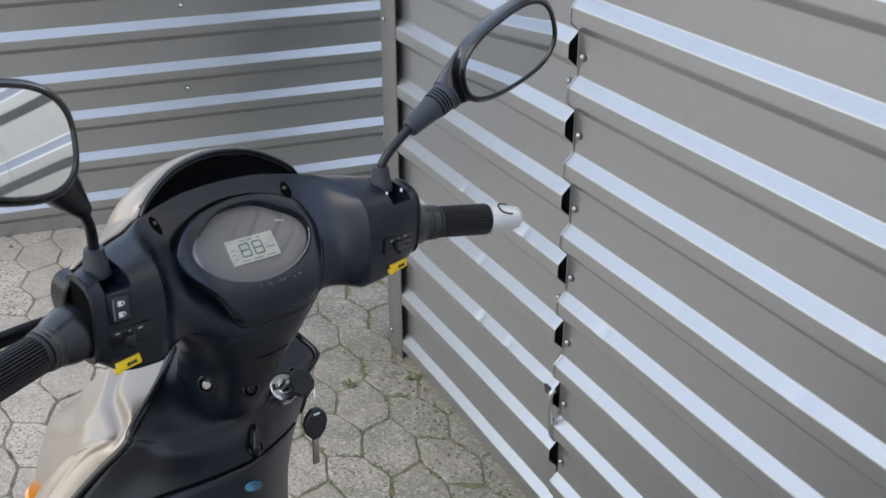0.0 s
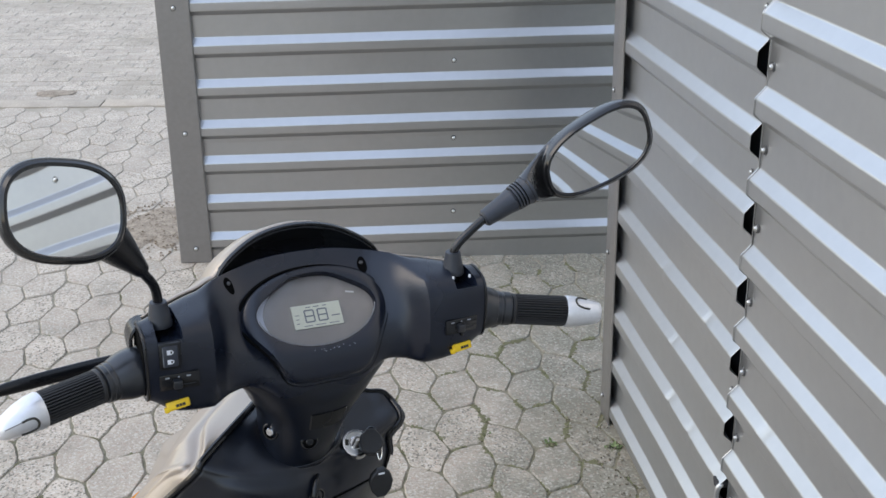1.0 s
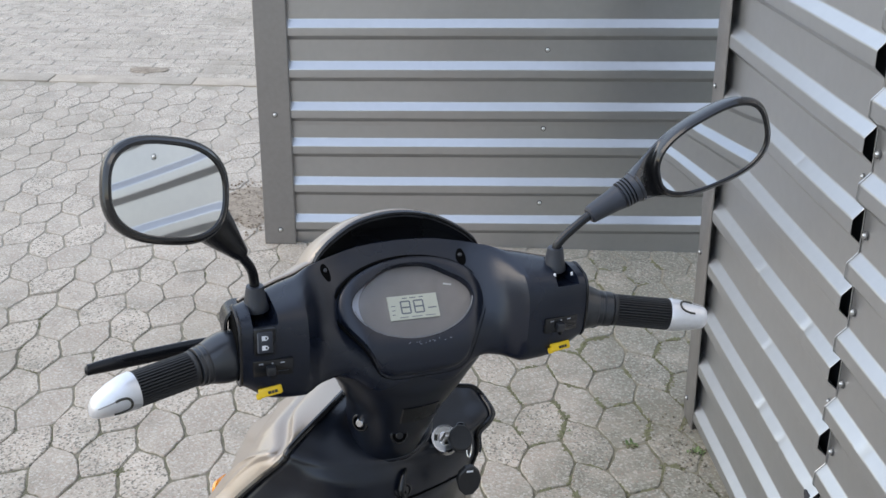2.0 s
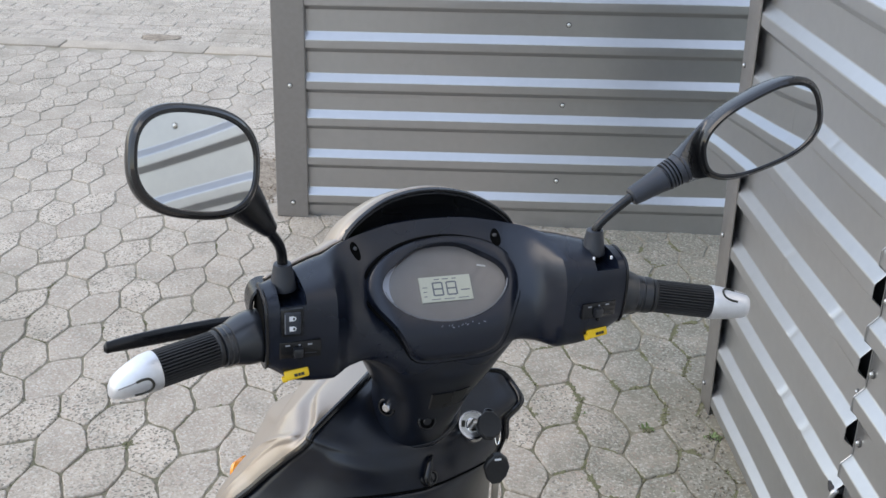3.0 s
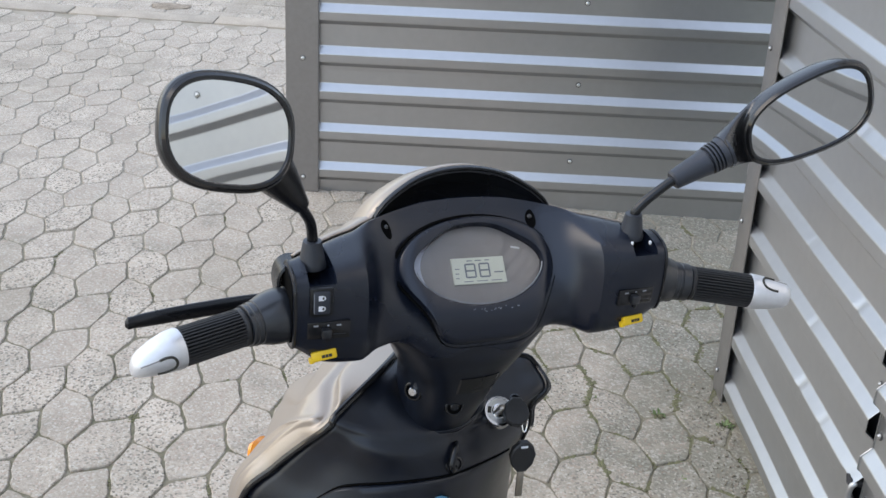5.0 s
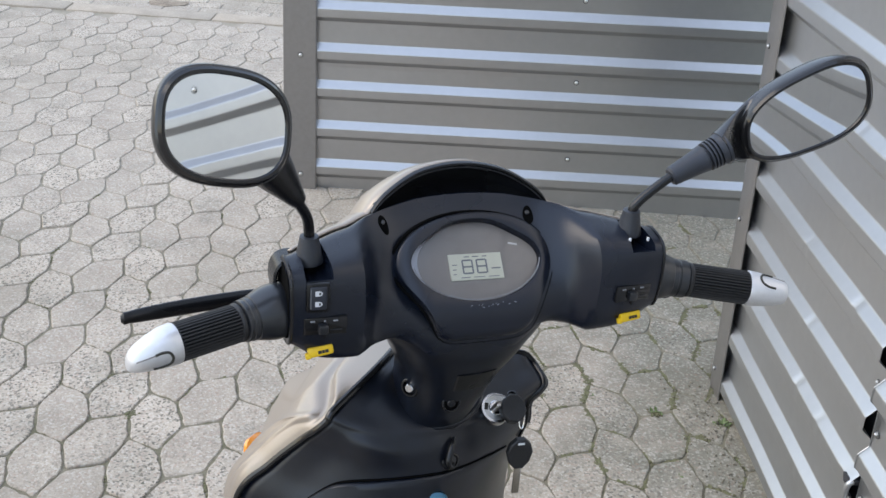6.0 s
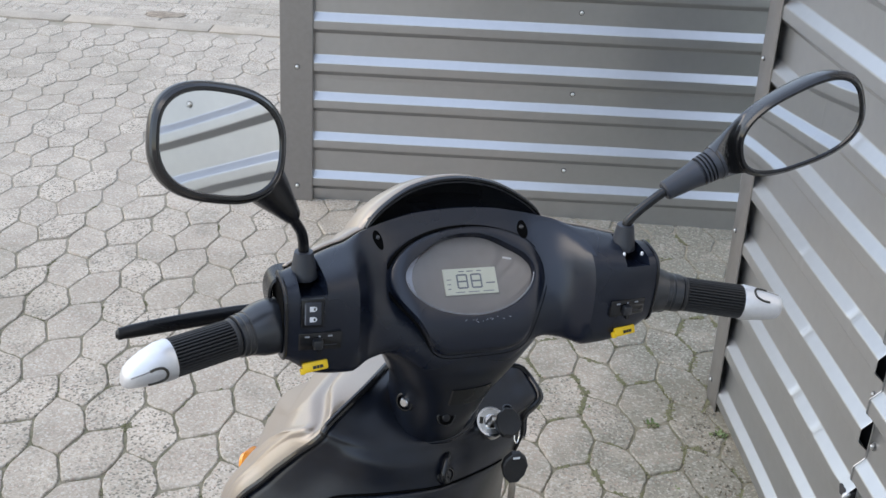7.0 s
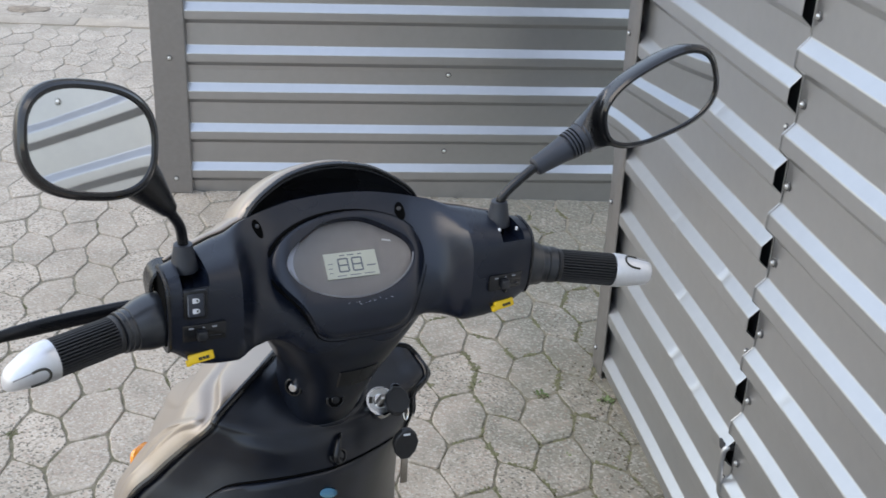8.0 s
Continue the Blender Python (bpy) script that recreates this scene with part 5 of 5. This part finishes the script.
def stone_outline(kind):
    al, ar, bl, br = (-.043, -.0185), (.043, .0185), (.0755, -.083), (.156, -.1175)
    if kind == 0:
        pts = [al, ar, bl, (ar[0] + .010, ar[1] - .2005), (al[0] + .010, al[1] - .2005), (br[0] - .2315, br[1])]
    else:
        pts = [bl, br, (al[0] + .2315 + .010, al[1] - .2005), (br[0] + .010, br[1] - .2005), (bl[0] + .010, bl[1] - .2005), (ar[0] + .010, ar[1] - .2005)]
    c = Vector((sum(p[0] for p in pts) / 6, sum(p[1] for p in pts) / 6))
    return [Vector(p) for p in pts], c


def stone_points(kind, rnd):
    """The stone's outline round its middle, edges a little bowed and corners worn."""
    pts, c = stone_outline(kind)
    out = []
    for i in range(6):
        a, b, d = pts[i - 1] - c, pts[i] - c, pts[(i + 1) % 6] - c
        ea, ed = (a - b).normalized(), (d - b).normalized()
        inward = (ea + ed).normalized()
        bb = b + inward * (GAP / 2 / max(.45, abs(inward.cross(ed) if False else inward.x * ed.y - inward.y * ed.x)))
        w = rnd.uniform(.008, .022)
        out += [bb + ea * w, bb + inward * w * .25, bb + ed * w]
        nrm = Vector((-(d - b).y, (d - b).x)).normalized()
        for w in (.36, .64):
            mid = b.lerp(d, w + rnd.uniform(-.06, .06))
            out.append(mid + nrm * (-GAP / 2 if nrm.dot(mid) > 0 else GAP / 2) + nrm * rnd.uniform(-.0042, .0026))
    return out, c


def stone_rows(kind, rnd):
    pts, c = stone_points(kind, rnd)
    tilt = (rnd.gauss(0, .006), rnd.gauss(0, .006))
    rows = []
    for f, h in ((1.0, -.03), (1.0, -.0050), (.985, -.0018), (.955, 0.0)):
        rows.append([(p.x * f, p.y * f, h + p.x * tilt[0] + p.y * tilt[1]) for p in pts])
    return rows, c


rnd = random.Random(21)
VARIANTS = 6
stone_meshes = [[], []]
for kind in (0, 1):
    for _ in range(VARIANTS):
        r, c = stone_rows(kind, rnd)
        bm = loft(r, True, False)
        bm.verts.ensure_lookup_table()
        bm.faces.new(bm.verts[-30:])
        stone_meshes[kind].append(mesh_of("paver", bm, M_PAVER, True, 30))


def lattice(i, j):
    return Vector((-.613 + .2315 * i + .010 * j, 2.468 + .0012 * i - .2005 * j))


def clear(x, y):
    """Whether a stone may lie here: short of the wall, the kerb and the fence's foot."""
    if y > 5.86:
        return False
    if x > WX + .06 + TURN_R * (y - 1.76) and y < 2.75:
        return False
    return True


singles, field = [], []
for i in range(-34, 22):
    for j in range(-42, 34):
        for kind in (0, 1):
            o = lattice(i, j)
            c = o + stone_outline(kind)[1]
            if not clear(c.x, c.y) or c.x > 3.0 or c.x < -3.1 - .45 * max(0, c.y - 2.5):
                continue
            near = -1.05 < c.x < 1.06 and 1.62 < c.y < 3.62
            (singles if near else field).append((kind, c))
singles.sort(key=lambda q: q[1].y)
for kind, c in singles[:300]:
    ob = new("paver", stone_meshes[kind][rnd.randrange(VARIANTS)])
    ob.location = (c.x, c.y, rnd.uniform(-.0022, .0012))
    ob.parent = paving
field += singles[300:]
verts, faces = [], []
rows_cache = [[stone_rows(kind, rnd)[0] for _ in range(10)] for kind in (0, 1)]
for kind, c in field:
    rows = rows_cache[kind][rnd.randrange(10)]
    base, dz = len(verts), rnd.uniform(-.002, .0012)
    for r in rows:
        verts += [(x + c.x, min(y + c.y, 5.836), z + dz) for x, y, z in r]
    for k in range(3):
        for q in range(30):
            faces.append((base + k * 30 + q, base + k * 30 + (q + 1) % 30, base + (k + 1) * 30 + (q + 1) % 30, base + (k + 1) * 30 + q))
    faces.append(tuple(base + 90 + q for q in range(30)))
fm = bpy.data.meshes.new("paver_field")
fm.from_pydata(verts, [], faces)
fm.materials.append(M_PAVER_I)
fm.shade_smooth()
fm.set_sharp_from_angle(angle=radians(30))
pf = new("paver_field", fm)
pf.parent = paving
tagged(pf, "", "", "", "stuff")

# ---- rectangular setts beyond the kerb, in running bond ----
rnd = random.Random(43)
verts, faces = [], []
for row in range(76):
    y0 = 5.995 + row * .1015
    for col in range(40):
        x0 = -6.6 + col * .2015 + (.1 if row % 2 else 0) + rnd.uniform(-.004, .004)
        if x0 > 1.2:
            continue
        x1, y1, dz, base = x0 + .1985, y0 + .0985 + rnd.uniform(-.0015, .001), rnd.uniform(-.002, .001), len(verts)
        tx, ty = rnd.gauss(0, .010), rnd.gauss(0, .012)
        for inset, h in ((0, -.03), (0, -.0035), (.0055, 0)):
            for x, y in ((x0 + inset, y0 + inset), (x1 - inset, y0 + inset), (x1 - inset, y1 - inset), (x0 + inset, y1 - inset)):
                verts.append((x, y, h + dz + (x - x0 - .1) * tx + (y - y0 - .05) * ty))
        for k in (0, 4):
            for q in range(4):
                faces.append((base + k + q, base + k + (q + 1) % 4, base + k + 4 + (q + 1) % 4, base + k + 4 + q))
        faces.append((base + 8, base + 9, base + 10, base + 11))
sm = bpy.data.meshes.new("sett_field")
sm.from_pydata(verts, [], faces)
sm.materials.append(M_PAVER_I)
sf = new("sett_field", sm)
sf.parent = paving
tagged(sf, "small grey rectangular setts in running bond", "", "", "stuff")

# moss and dirt that fill some joints, thickest near the wall
rnd = random.Random(31)
verts, faces = [], []
for kind, c in singles[:300]:
    near_wall = max(0.0, min(1.0, (c.x - .15) / .5))
    if rnd.random() > .16 + .75 * near_wall:
        continue
    pts, mid = stone_outline(kind)
    pts = [p - mid + c for p in pts]
    for _ in range(rnd.choice((1, 1, 2)) + round(2.4 * near_wall)):
        k = rnd.randrange(6)
        a, b = pts[k], pts[(k + 1) % 6]
        s0 = rnd.uniform(0, .6)
        for _ in range(int(16 + 26 * near_wall)):
            p = a.lerp(b, s0 + rnd.uniform(0, .4))
            r = rnd.uniform(.0018, .0042 + .0020 * near_wall)
            sp = .0026 + .0030 * near_wall
            o = Vector((p.x + rnd.gauss(0, sp), p.y + rnd.gauss(0, sp), -.0036 + r * .1))
            n0, turn = len(verts), rnd.uniform(0, 2)
            for h, f in ((-.3, .8), (.25, 1.0)):
                verts += [o + Vector((math.cos(turn + q * 1.2566) * r * f, math.sin(turn + q * 1.2566) * r * f, h * r)) for q in range(5)]
            verts.append(o + Vector((0, 0, .6 * r)))
            for q in range(5):
                faces.append((n0 + q, n0 + (q + 1) % 5, n0 + 5 + (q + 1) % 5, n0 + 5 + q))
                faces.append((n0 + 5 + q, n0 + 5 + (q + 1) % 5, n0 + 10))
mm = bpy.data.meshes.new("joint_moss")
mm.from_pydata(verts, [], faces)
mm.materials.append(M_MOSS)
tagged(new("joint_moss", mm), "short green-brown moss along the paving joints", "moss", "", "stuff")
